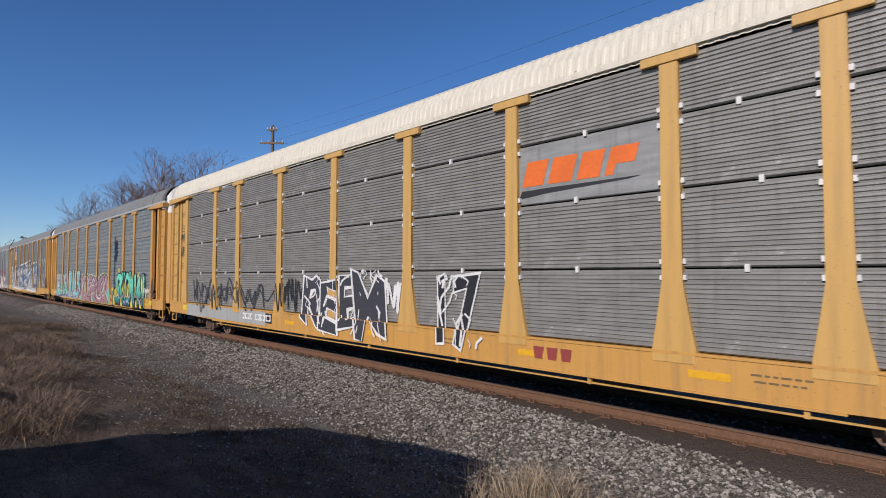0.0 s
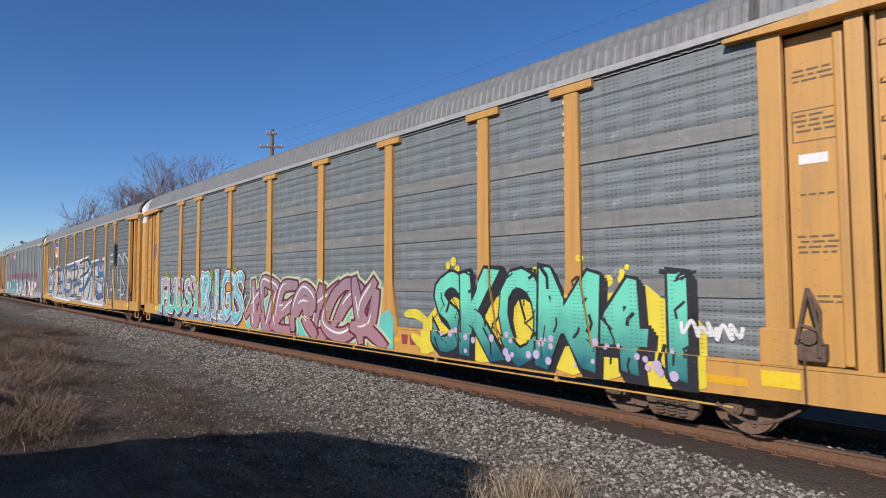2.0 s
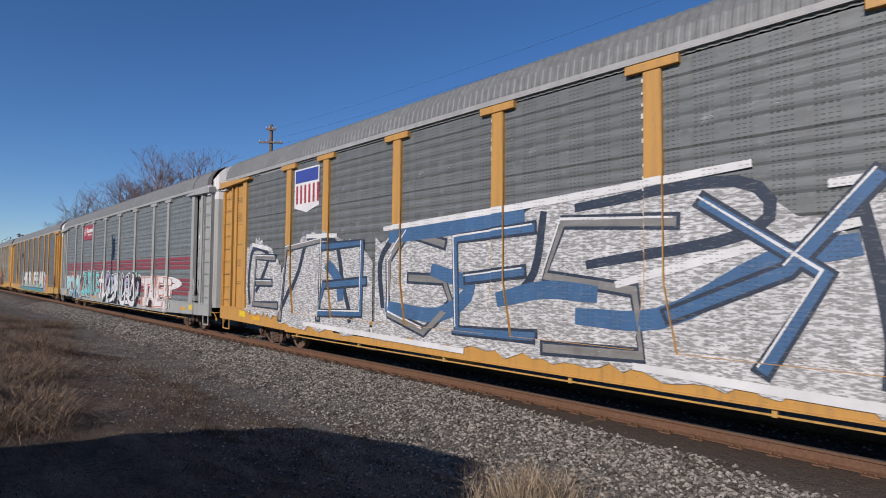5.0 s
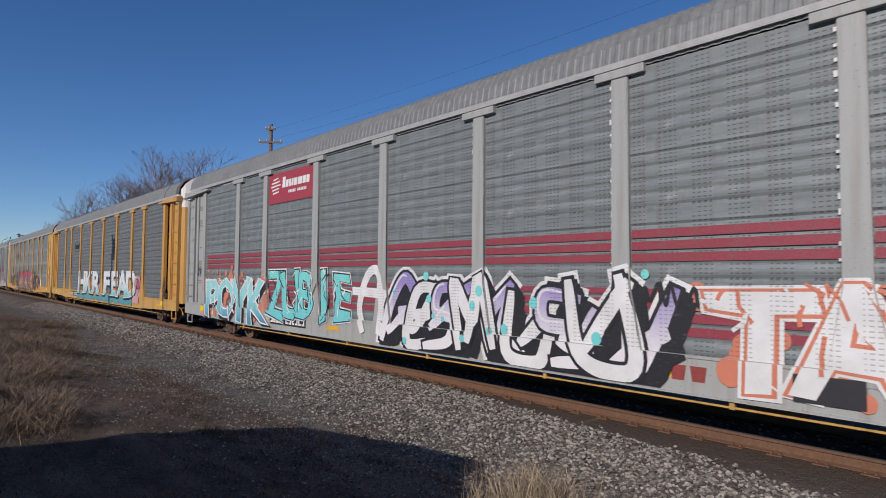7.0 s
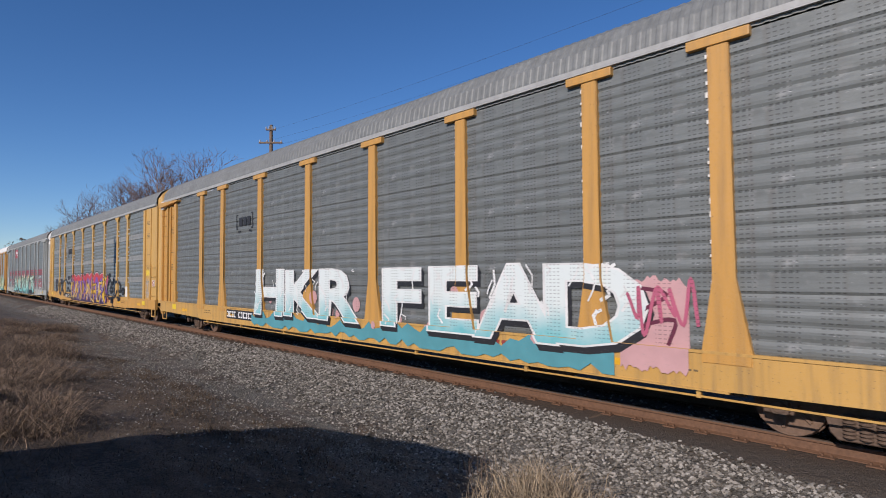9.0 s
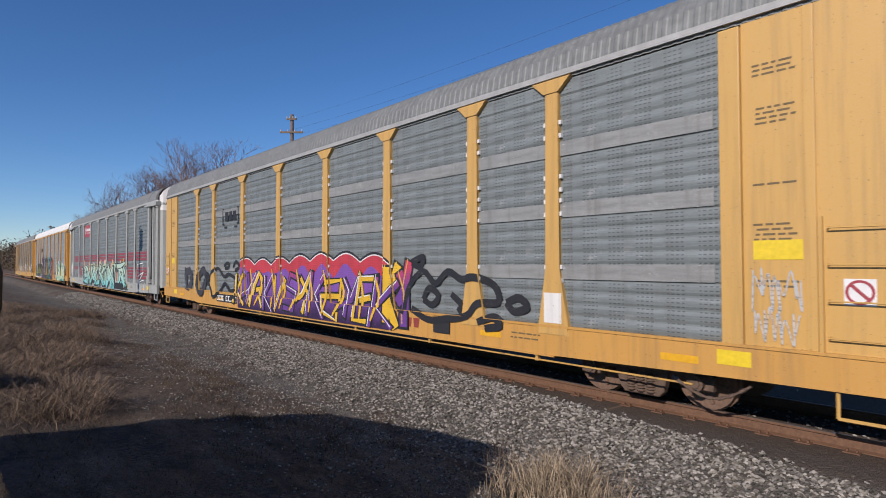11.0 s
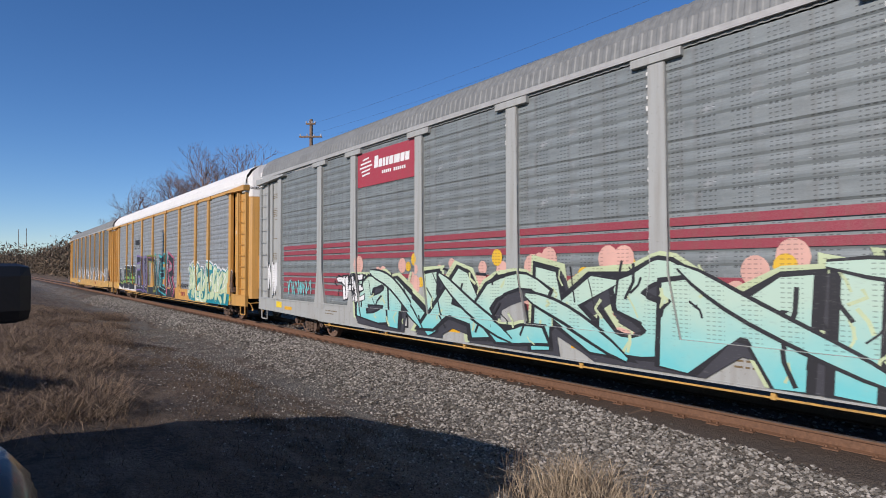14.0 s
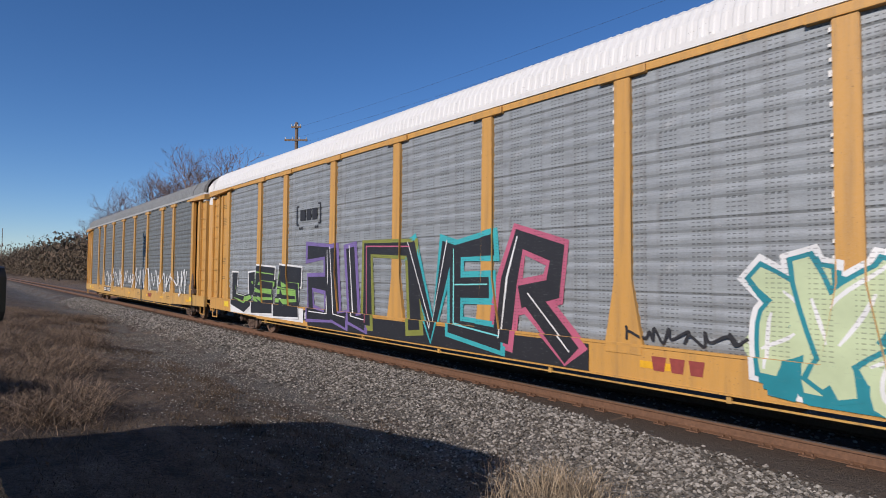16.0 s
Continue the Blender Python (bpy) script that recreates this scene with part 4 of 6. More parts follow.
    for band in st.get("bands", ()):
        for a, b in zip(EDGES, EDGES[1:]):
            put("red_band", cached(("band", round(a, 2), band), lambda: box_mesh("red_band", b + 0.15, a - 0.15, FACE - 0.021, FACE - 0.016, band[0], band[1], RED_BAND)), car, label="painted dark red band")
    for x in (-2.4, -6.1, -9.0, -13.5, -17.2, -20.3, -24.9):
        put("reflective_mark", cached("mark", lambda: box_mesh("reflective_mark", -0.27, 0.27, -0.004, 0, 0, 0.10, MARK_YELLOW)), sill, (x + rng.uniform(-.3, .3), SILL_FACE, 0.76), "yellow reflective strip")
    # reporting marks and numbers, drawn as bars
    bm = bmesh.new()
    x = 0.0
    for i in range(11):
        if i != 4:
            d = 0.13
            add_box(bm, x, x + d, -0.004, 0, 0, 0.045), add_box(bm, x, x + d, -0.004, 0, 0.145, 0.19)
            add_box(bm, x + (0 if i % 2 else d * 0.6), x + d * (0.4 if i % 2 else 1.0), -0.004, 0, 0.045, 0.145)
        x += 0.18
    put("number_plate_patch", cached("numback", lambda: box_mesh("number_plate_patch", -0.06, 2.0, -0.003, 0, -0.05, 0.24, BLACK)), sill, (-20.5, SILL_FACE - 0.001, 0.76), "black patch with white marks")
    tagged(part("car_number", bm, WHITE, sill, "white painted car number bars", (-20.5, SILL_FACE - 0.005, 0.76)), kind="stuff")
    bm = bmesh.new()            # owner's mark as three plain blocks
    for k in range(3):
        add_prism(bm, [(0.27 * k + 0.03, 0), (0.27 * k + 0.19, 0), (0.27 * k + 0.22, 0.2), (0.27 * k, 0.2)], -0.004, 0)
    part("owner_mark", bm, MAROON, sill, "dull red owner's mark", (-8.95, SILL_FACE - 0.001, 0.74))
    for x in (-5.6, -11.3, -22.6):
        tagged(part("stencil_line", lines_of_print(rng, 0.7, 2, 0.08), STENCIL, sill, "small dark stencilled lines", (x, SILL_FACE - 0.001, 0.9)), kind="stuff")
    for front in (True, False):
        car_end(car, front, st, rng)
    sets = []
    for x in TRUCKS:
        bm = bmesh.new()
        add_box(bm, x - 0.2, x + 0.2, -1.0, 1.0, 0.40, 0.64, 0.03)
        bogie = part("truck", bm, STEEL_BROWN, car, "rusty cast steel truck")
        for y in (-1.04, 1.04):
            put("side_frame", cached("sframe", side_frame_mesh), bogie, (x, y, 0))
        for dx in (-0.16, 0.0, 0.16):
            put("spring", cached("spring", spring_mesh), bogie, (x + dx, -1.08, 0))
        for dx in (-0.863, 0.863):
            w = put("wheelset", cached("wheelset", wheelset_mesh), car, (x + dx, 0, WHEEL_R))
            sets.append(w)
    return car, sets


# ---- painted letters ----
GLYPHS = {}


def glyph(ch, fat):
    """Flat outline of a built-in letter as verts and faces, scaled to one unit box."""
    if (ch, fat) not in GLYPHS:
        cu = bpy.data.curves.new("letter", "FONT")
        cu.body, cu.offset, cu.resolution_u = ch, fat, 3
        cu.fill_mode = "FRONT" if hasattr(cu, "fill_mode") else "BOTH"
        ob = bpy.data.objects.new("letter", cu)
        scene.collection.objects.link(ob)
        me = bpy.data.meshes.new_from_object(ob.evaluated_get(bpy.context.evaluated_depsgraph_get()))
        v = np.array([(p.co.x, p.co.y) for p in me.vertices]).reshape(-1, 2)
        f = [tuple(p.vertices) for p in me.polygons]
        bpy.data.objects.remove(ob), bpy.data.curves.remove(cu), bpy.data.meshes.remove(me)
        GLYPHS[(ch, fat)] = (v, f)
    return GLYPHS[(ch, fat)]


def text_bm(words, size):
    bm = bmesh.new()
    cu = bpy.data.curves.new("letter", "FONT")
    cu.body, cu.size, cu.offset = words, size, 0.004
    ob = bpy.data.objects.new("letter", cu)
    scene.collection.objects.link(ob)
    me = bpy.data.meshes.new_from_object(ob.evaluated_get(bpy.context.evaluated_depsgraph_get()))
    bm.from_mesh(me)
    bpy.data.objects.remove(ob), bpy.data.curves.remove(cu), bpy.data.meshes.remove(me)
    for v in bm.verts:
        v.co = Vector((v.co.x, 0, v.co.y))
    return bm


def clipped(verts, faces, x0=None, x1=None, z0=None, z1=None):
    bm = bmesh.new()
    vs = [bm.verts.new((x, 0, z)) for x, z in verts]
    for f in faces:
        try:
            bm.faces.new([vs[i] for i in f])
        except ValueError:
            pass
    for value, co, no in ((x0, (1, 0, 0), (-1, 0, 0)), (x1, (1, 0, 0), (1, 0, 0)), (z0, (0, 0, 1), (0, 0, -1)), (z1, (0, 0, 1), (0, 0, 1))):
        if value is not None:
            bmesh.ops.bisect_plane(bm, geom=bm.verts[:] + bm.edges[:] + bm.faces[:], plane_co=Vector(co) * value, plane_no=no, clear_outer=True)
    return bm


def spread_paint(car, name, verts, faces, material, layer, label):
    """Lays flat paint on sheets, on post faces and on the side sill, each at its own depth."""
    bms = [(clipped(verts, faces, z0=SILL_TOP), FACE - 0.026 - 0.005 * layer), (clipped(verts, faces, z1=SILL_TOP), SILL_FACE - 0.02 - 0.005 * layer)]
    xs = [v[0] for v in verts]
    for x in POSTS:
        if xs and min(xs) < x + 0.32 and max(xs) > x - 0.32:
            depth = POST_FACE - 0.002 - 0.005 * layer
            bms.append((clipped(verts, faces, x - 0.13, x + 0.13, 2.02), depth))
            foot = clipped(verts, faces, x - 0.31, x + 0.31, SILL_TOP, 2.02)
            for s in (-1, 1):
                bmesh.ops.bisect_plane(foot, geom=foot.verts[:] + foot.edges[:] + foot.faces[:], plane_co=(x + s * 0.13, 0, 2.02), plane_no=(s, 0, 0.186), clear_outer=True)
            bms.append((foot, depth))
    out = bmesh.new()
    for bm, y in bms:
        count = max(1, len(bm.verts))
        for k, v in enumerate(bm.verts):       # later strokes lie a hair over earlier ones
            v.co.y = y - 0.001 * k / count
        me = bpy.data.meshes.new("t")
        bm.to_mesh(me)
        bm.free()
        out.from_mesh(me)
        bpy.data.meshes.remove(me)
    if out.faces:
        return part(name, out, material, car, label)
    out.free()


def outline_of(points, width):
    """A painted stroke of some width along points."""
    pts = [Vector(p) for p in points]
    verts, faces = [], []
    for i, p in enumerate(pts):
        d = (pts[min(i + 1, len(pts) - 1)] - pts[max(i - 1, 0)])
        d = d.normalized() if d.length else Vector((1, 0))
        n = Vector((-d.y, d.x)) * width / 2
        verts += [tuple(p + n), tuple(p - n)]
        if i:
            k = 2 * i
            faces.append((k - 2, k - 1, k + 1, k))
    return verts, faces


def curl(rng, x0, x1, z0, z1, n=40, loops=3.0):
    """A wandering sprayed line through loose turning points."""
    k = max(5, int(loops * 4))
    knots = []
    for i in range(k + 3):
        u = (i - 1) / k
        z = z0 + (z1 - z0) * (rng.uniform(0.62, 1.0) if i % 2 else rng.uniform(0.0, 0.4))
        knots.append(Vector((x0 + (x1 - x0) * u + rng.uniform(-1.3, 1.3) * (x1 - x0) / k, z)))
    out = []
    for i in range(1, len(knots) - 2):
        p0, p1, p2, p3 = knots[i - 1:i + 3]
        for q in range(7):
            t = q / 7
            out.append(tuple(0.5 * ((2 * p1) + (p2 - p0) * t + (2 * p0 - 5 * p1 + 4 * p2 - p3) * t * t + (3 * p1 - p0 - 3 * p2 + p3) * t ** 3)))
    return out


def letters(car, x0, x1, z0, z1, word, fill, edge, shine=None, cloud=None, seed=0, wild=0.10, glow=None, block=None, fat=1.0):
    """A sprayed piece: cloud, outer glow, outline, fill and highlights, letter by letter."""
    rng = random.Random(seed)
    if cloud:
        v, f = [], []
        n = max(6, int((x1 - x0) * 2.2))
        for i in range(n):
            cx, cz, r = x0 + (x1 - x0) * (i + rng.uniform(0, 1)) / n, rng.uniform(z0 + 0.25, z1 + 0.02), rng.uniform(0.18, 0.46)
            o = len(v)
            k = 12
            v += [(cx + r * rng.uniform(0.8, 1.15) * math.cos(6.283 * q / k), max(SILL_LOW + 0.02, cz + r * rng.uniform(0.7, 1.0) * math.sin(6.283 * q / k))) for q in range(k)]
            f.append(tuple(range(o, o + k)))
        made = spread_paint(car, "paint_cloud", v, f, cloud, 0, "sprayed background cloud")
        if made:
            tagged(made, kind="stuff")
    word = [c for c in word if c != " "]
    slot = (x1 - x0) / len(word)
    k = min(1.0, wild / 0.05)
    warp = [(rng.uniform(-wild, wild), rng.uniform(-0.22, 0.22) * k, rng.uniform(1.04, 1.08 + 0.3 * k), rng.uniform(0.98 - 0.12 * k, 1.06), rng.uniform(-0.05, 0.05) * k) for _ in word]

    def shape(i, ch, fat, dx=0.0, dz=0.0):
        v, f = glyph(ch, fat)
        ref, _ = glyph(ch, 0.0)
        lo, hi = ref.min(0), ref.max(0)
        u = (v - (lo + hi) / 2) / np.maximum(hi - lo, (0.55, 0.5))
        rot, shear, sx, sz, lift = warp[i]
        w, h = slot * sx * 0.95, (z1 - z0) * sz * 0.90
        px, pz = u[:, 0], u[:, 1]
        pz = pz * (1 + 0.14 * k * np.sin(px * 3 + i)) + 0.06 * k * np.sin(px * 8 + 2 * i)
        px = px + shear * pz * 0.5 + 0.07 * k * np.sin(pz * 7 + i * 1.7)
        X, Z = px * w, pz * h
        c, s = math.cos(rot), math.sin(rot)
        X, Z = X * c - Z * s, X * s + Z * c
        cx, cz = x0 + (i + 0.5) * slot, (z0 + z1) / 2 + lift * (z1 - z0)
        return [(cx + a + dx, max(SILL_LOW, cz + b + dz)) for a, b in zip(X, Z)], f

    if glow:
        vv, ff = [], []
        for i, ch in enumerate(word):
            v, f = shape(i, ch, 0.026 + 0.066 * fat)
            ff += [tuple(q + len(vv) for q in g) for g in f]
            vv += v
        spread_paint(car, "paint_rim", vv, ff, glow, 0.6, "sprayed outer rim of the letters")
    if block:
        vv, ff = [], []
        for i, ch in enumerate(word):
            for d in (0.06, 0.12, 0.18):
                v, f = shape(i, ch, 0.026 + 0.036 * fat, d * 0.7 * fat, -d * fat)
                ff += [tuple(q + len(vv) for q in g) for g in f]
                vv += v
        spread_paint(car, "paint_block", vv, ff, block, 0.75, "dark sprayed block behind the letters")
    for i, ch in enumerate(word):
        level = 1 + 0.9 * (i % 4)
        spread_paint(car, "paint_outline", *shape(i, ch, 0.026 + 0.034 * fat), edge, level, "sprayed letter outline")
        v, f = shape(i, ch, 0.026)
        spread_paint(car, "painted_letter", v, f, fill, level + 0.3, "sprayed graffiti letter")
        if shine:
            spread_paint(car, "paint_highlight", *shape(i, ch, -0.018, -0.03, 0.04), shine, level + 0.6, "sprayed highlight in the letter")
        # short flicks and drips inside the letter
        xs, zs = [p[0] for p in v], [p[1] for p in v]
        for tone, count, reach in ((shine or glow or edge, rng.randint(4, 7), 0.35), (edge, rng.randint(3, 5), 0.7)):
            vv, ff = [], []
            for _ in range(count):
                ax, az = rng.uniform(min(xs), max(xs)), rng.uniform(min(zs), max(zs))
                bx, bz = ax + rng.uniform(-0.5, 0.5) * reach, min(max(zs), az + rng.uniform(0.3, 1.0) * reach)
                mx, mz = (ax + bx) / 2 + rng.uniform(-0.12, 0.12), (az + bz) / 2
                a, g = outline_of([(ax, az), (mx, mz), (bx, bz)], rng.uniform(0.02, 0.06))
                ff += [tuple(q + len(vv) for q in h) for h in g]
                vv += [(p, max(SILL_LOW, q)) for p, q in a]
            made = spread_paint(car, "paint_flick", vv, ff, tone, level + 0.75, "short sprayed flicks")
            if made:
                tagged(made, kind="stuff")


def scrawl(car, strokes, width, material, seed, label="sprayed graffiti line", loops=3.0):
    rng = random.Random(seed)
    v, f = [], []
    for x0, x1, z0, z1 in strokes:
        a, b = outline_of(curl(rng, x0, x1, z0, z1, 60, loops), width)
        f += [tuple(q + len(v) for q in g) for g in b]
        v += a
    spread_paint(car, "paint_scrawl", v, f, material, 3, label)


STROKES = {
    "h": [[(-.4, 1), (-.38, 0)], [(.38, 1), (.4, 0)], [(-.38, .52), (.38, .55)]],
    "t": [[(-.48, .96), (.48, .98)], [(0, .96), (-.04, 0)]],
    "p": [[(-.36, 0), (-.38, 1), (.38, .96), (.38, .48), (-.36, .45)]],
    "g": [[(.42, .86), (-.1, 1), (-.42, .62), (-.38, .1), (.15, 0), (.42, .22), (.38, .5), (.02, .48)]],
    "d": [[(-.38, .02), (-.38, .98), (.2, .96), (.42, .6), (.3, .06), (-.38, .02)]],
    "f": [[(.44, .98), (-.36, .98), (-.38, 0)], [(-.36, .52), (.3, .54)]],
    "i": [[(0, 1), (0, 0)]],
    "s": [[(.42, .9), (-.3, .97), (-.36, .56), (.3, .5), (.36, .08), (-.45, .04)]],
    "r": [[(-.42, 0), (-.3, .6), (-.1, 1), (.38, .85), (.3, .52), (-.15, .45)], [(0, .45), (.5, -.03)]],
    "k": [[(-.35, 1.02), (-.3, 0)], [(.47, 1), (-.2, .5), (.52, 0)]],
    "e": [[(.42, .95), (-.3, .9), (-.36, .1), (.47, .02)], [(-.3, .5), (.32, .53)]],
    "u": [[(-.4, 1), (-.4, .12), (.1, 0), (.4, .2), (.38, 1.02)]],
    "o": [[(0, 1), (-.42, .7), (-.4, .2), (0, 0), (.42, .25), (.4, .75), (.05, 1), (-.2, .92)]],
    "z": [[(-.47, .3), (.1, .55), (.52, 1.06)], [(-.3, .95), (.25, .6), (.1, .02)]],
    "m": [[(-.45, 0), (-.35, .95), (0, .4), (.33, 1), (.45, 0)]],
    "n": [[(-.42, -.02), (-.4, .98), (.4, .95), (.42, 0)]],
    "a": [[(-.42, .96), (.42, .96), (.42, .04), (-.36, .04), (-.36, .5), (.42, .5)]],
    "l": [[(-.2, 1), (-.15, .05), (.45, .02)]],
    "v": [[(-.42, 1), (0, .02), (.42, 1)]],
    "b": [[(-.4, .02), (-.4, .98), (.35, .9), (.3, .55), (-.3, .5), (.42, .4), (.4, .05), (-.4, .02)]],
}


def spline(points, n=6):
    p = [Vector(q) for q in points]
    p = [2 * p[0] - p[1], *p, 2 * p[-1] - p[-2]]
    out = []
    for i in range(1, len(p) - 2):
        a, b, c, d = p[i - 1:i + 3]
        for q in range(n):
            t = q / n
            out.append(0.5 * ((2 * b) + (c - a) * t + (2 * a - 5 * b + 4 * c - d) * t * t + (3 * b - a - 3 * c + d) * t ** 3))
    return out + [p[-2]]


def brush(points, width, grow=0.0, dx=0.0, dz=0.0, taper=0.45):
    """A sprayed stroke with tapered ends; grow widens and lengthens it evenly."""
    pts = [Vector((q[0] + dx, q[1] + dz)) for q in points]
    if grow:
        pts[0] = pts[0] + (pts[0] - pts[1]).normalized() * grow * 0.5
        pts[-1] = pts[-1] + (pts[-1] - pts[-2]).normalized() * grow * 0.5
    verts, faces = [], []
    k = len(pts) - 1
    for i, p in enumerate(pts):
        d = pts[min(i + 1, k)] - pts[max(i - 1, 0)]
        d = d.normalized() if d.length else Vector((1, 0))
        w = (width * (1 - taper + taper * math.sqrt(max(0.0, math.sin(math.pi * i / k)))) + grow) / 2
        n = Vector((-d.y, d.x)) * w
        verts += [(p.x + n.x, max(SILL_LOW, p.y + n.y)), (p.x - n.x, max(SILL_LOW, p.y - n.y))]
        if i:
            o = 2 * i
            faces.append((o - 2, o - 1, o + 1, o))
    return verts, faces


def joined(shapes):
    vv, ff = [], []
    for v, f in shapes:
        ff += [tuple(q + len(vv) for q in g) for g in f]
        vv += v
    return vv, ff


def wild(car, x0, x1, z0, z1, marks, fills, edge, shine=None, rim=None, block=None, cloud=None, seed=0, width=0.26, lean=0.0, sharp=False, dots=None, jitter=0.095):
    """A wildstyle piece of thick brushed strokes, letter shape by letter shape."""
    rng = random.Random(seed)
    slot = (x1 - x0) / len(marks)
    forms = []
    for i, ch in enumerate(marks):
        lines = []
        tall, drop, tip, wide = (1, 0, 0, 1.12) if sharp else (rng.uniform(0.85, 1.12), rng.uniform(-0.06, 0.06), rng.uniform(-0.35, 0.35), rng.uniform(1.15, 1.6))
        extra = [] if sharp or jitter > 0.1 else [[(rng.uniform(-.6, -.2), rng.uniform(0, .4)), (rng.uniform(-.1, .2), rng.uniform(.3, .7)), (rng.uniform(.3, .7), rng.uniform(.5, 1.05))]]
        for raw in STROKES[ch] + extra:
            pts = []
            for u, w in raw:
                u, w = u + rng.uniform(-jitter, jitter), w + rng.uniform(-jitter, jitter) * 0.8
                z = z0 + (z1 - z0) * (w * tall + drop)
                pts.append((x0 + slot * (i + 0.5 + u * wide) + (lean + tip) * (z - (z0 + z1) / 2), z))
            lines.append([Vector(q) for q in pts] if sharp else spline(pts))
        forms.append(lines)
    if cloud:
        shapes = []
        for lines in forms:
            for _ in range(3):
                q = rng.choice(rng.choice(lines))
                c, rad = Vector((q[0] + rng.uniform(-.2, .2), q[1] + rng.uniform(-.05, .2))), rng.uniform(0.16, 0.36)
                shapes.append(([(c.x + rad * math.cos(a * 0.4488), max(SILL_LOW, c.y + rad * math.sin(a * 0.4488))) for a in range(14)], [tuple(range(14))]))
        made = spread_paint(car, "paint_cloud", *joined(shapes), cloud, 0, "sprayed background dots")
        if made:
            tagged(made, kind="stuff")
    taper = 0.0 if sharp else 0.45
    if rim:
        spread_paint(car, "paint_rim", *joined([brush(q, width, 0.24, taper=taper) for lines in forms for q in lines]), rim, 0.4, "sprayed outer rim of the piece")
    if block:
        spread_paint(car, "paint_block", *joined([brush(q, width, 0.12, d * 0.7, -d, taper) for lines in forms for q in lines for d in (0.07, 0.14, 0.21)]), block, 0.7, "dark sprayed block behind the piece")
    for i, lines in enumerate(forms):
        level = 1 + 0.8 * (i % 4)
        spread_paint(car, "paint_outline", *joined([brush(q, width, 0.11, taper=taper) for q in lines]), edge, level, "sprayed stroke outline")
        spread_paint(car, "painted_letter", *joined([brush(q, width, 0.0, taper=taper) for q in lines]), fills[i % len(fills)], level + 0.25, "sprayed wildstyle letter")
        extra = []
        for q in lines:
            a = rng.randint(0, max(0, len(q) // 3))
            seg = q[a:a + max(3, len(q) // 2)]
            if len(seg) > 1:
                extra.append(brush(seg, 0.05, 0.0, -0.05, 0.06))
        if shine and extra:
            made = spread_paint(car, "paint_highlight", *joined(extra), shine, level + 0.5, "thin sprayed highlight")
            if made:
                tagged(made, kind="stuff")
        if dots:
            for _ in range(2):
                q = rng.choice(rng.choice(lines))
                rad = rng.uniform(0.04, 0.09)
                spread_paint(car, "paint_dot", [(q[0] + rad * math.cos(a * 0.628), max(SILL_LOW, q[1] + rad * math.sin(a * 0.628))) for a in range(10)], [tuple(range(10))], dots, level + 0.6, "small sprayed dot")


def hazy(car, x0, x1, z0, z1, count, size, material, seed, label="soft sprayed dots", level=0.1):
    """A loose scatter of round sprayed dabs."""
    rng = random.Random(seed)
    shapes = []
    for _ in range(count):
        cx, cz, r = rng.uniform(x0, x1), rng.uniform(z0, z1), size * rng.uniform(0.5, 1.2)
        shapes.append(([(cx + r * math.cos(a * 0.449), max(SILL_LOW, cz + r * 1.15 * math.sin(a * 0.449))) for a in range(14)], [tuple(range(14))]))
    made = spread_paint(car, "paint_dab", *joined(shapes), material, level, label)
    if made:
        tagged(made, kind="stuff")


def lines(car, paths, width, material, level, label, name="paint_stroke", taper=0.15):
    """Hand-drawn strokes, each a run of points in metres along the side."""
    for q in paths:
        run = spline(q, 4) if len(q) > 2 else [Vector(q[0]), (Vector(q[0]) + Vector(q[1])) / 2, Vector(q[1])]
        spread_paint(car, name, *brush(run, width, taper=taper), material, level, label)


def ragged_body(car, x0, x1, low, tops, material, seed, level, label, rough=0.10):
    """A filled patch along the side with an uneven upper edge through the heights given."""
    rng = random.Random(seed)
    n = max(24, int((x1 - x0) * 5))
    v, f = [], []
    for i in range(n + 1):
        u = i / n
        z = float(np.interp(u * (len(tops) - 1), range(len(tops)), tops)) + rng.uniform(-rough, rough)
        v += [(x0 + (x1 - x0) * u, max(SILL_LOW, low + rng.uniform(-rough, rough))), (x0 + (x1 - x0) * u, z)]
        if i:
            k = 2 * i
            f.append((k - 2, k, k + 1, k - 1))
    spread_paint(car, "paint_body", v, f, material, level, label)


def wave_body(car, x0, x1, z0, z1, humps, low, top, edge, line, seed):
    """A long filled body with a humped top edge, a coloured crest and a dark outline."""
    rng = random.Random(seed)
    n = humps * 8

    def crest(u):
        return z1 - 0.20 * (1 - abs(math.sin(math.pi * u * humps))) - 0.06 * math.sin(7 * u)

    xs = [x0 + (x1 - x0) * i / n for i in range(n + 1)]
    for tone, up, drop, level, name in ((edge, 0.09, 0.0, 0.2, "paint_outline"), (line, 0.03, 0.0, 0.35, "paint_rim"), (top, 0.0, 0.0, 0.5, "paint_crest"), (low, -0.34, 0.0, 0.65, "paint_body")):
        v, f = [], []
        for i, x in enumerate(xs):
            v += [(x, SILL_LOW), (x, crest(i / n) + up + (0.10 * math.sin(i * 0.9) if name == "paint_body" else 0))]
            if i:
                k = 2 * i
                f.append((k - 2, k, k + 1, k - 1))
        spread_paint(car, name, v, f, tone, level, "broad sprayed body of the piece")

# ---- the train ----
def sign_strokes(car, x, z, boxes, material, label, y=FACE - 0.03, slant=0.0):
    """Painted strokes of an emblem, each a thin piece under one carrier."""
    first = None
    for a, b, c, d in boxes:
        bm = bmesh.new()
        add_prism(bm, [(a + slant * c, c), (b + slant * c, c), (b + slant * d, d), (a + slant * d, d)], -0.004, 0)
        if first is None:
            first = part("owner_emblem", bm, material, car, label, (x, y, z))
        else:
            part("emblem_stroke", bm, material, first)


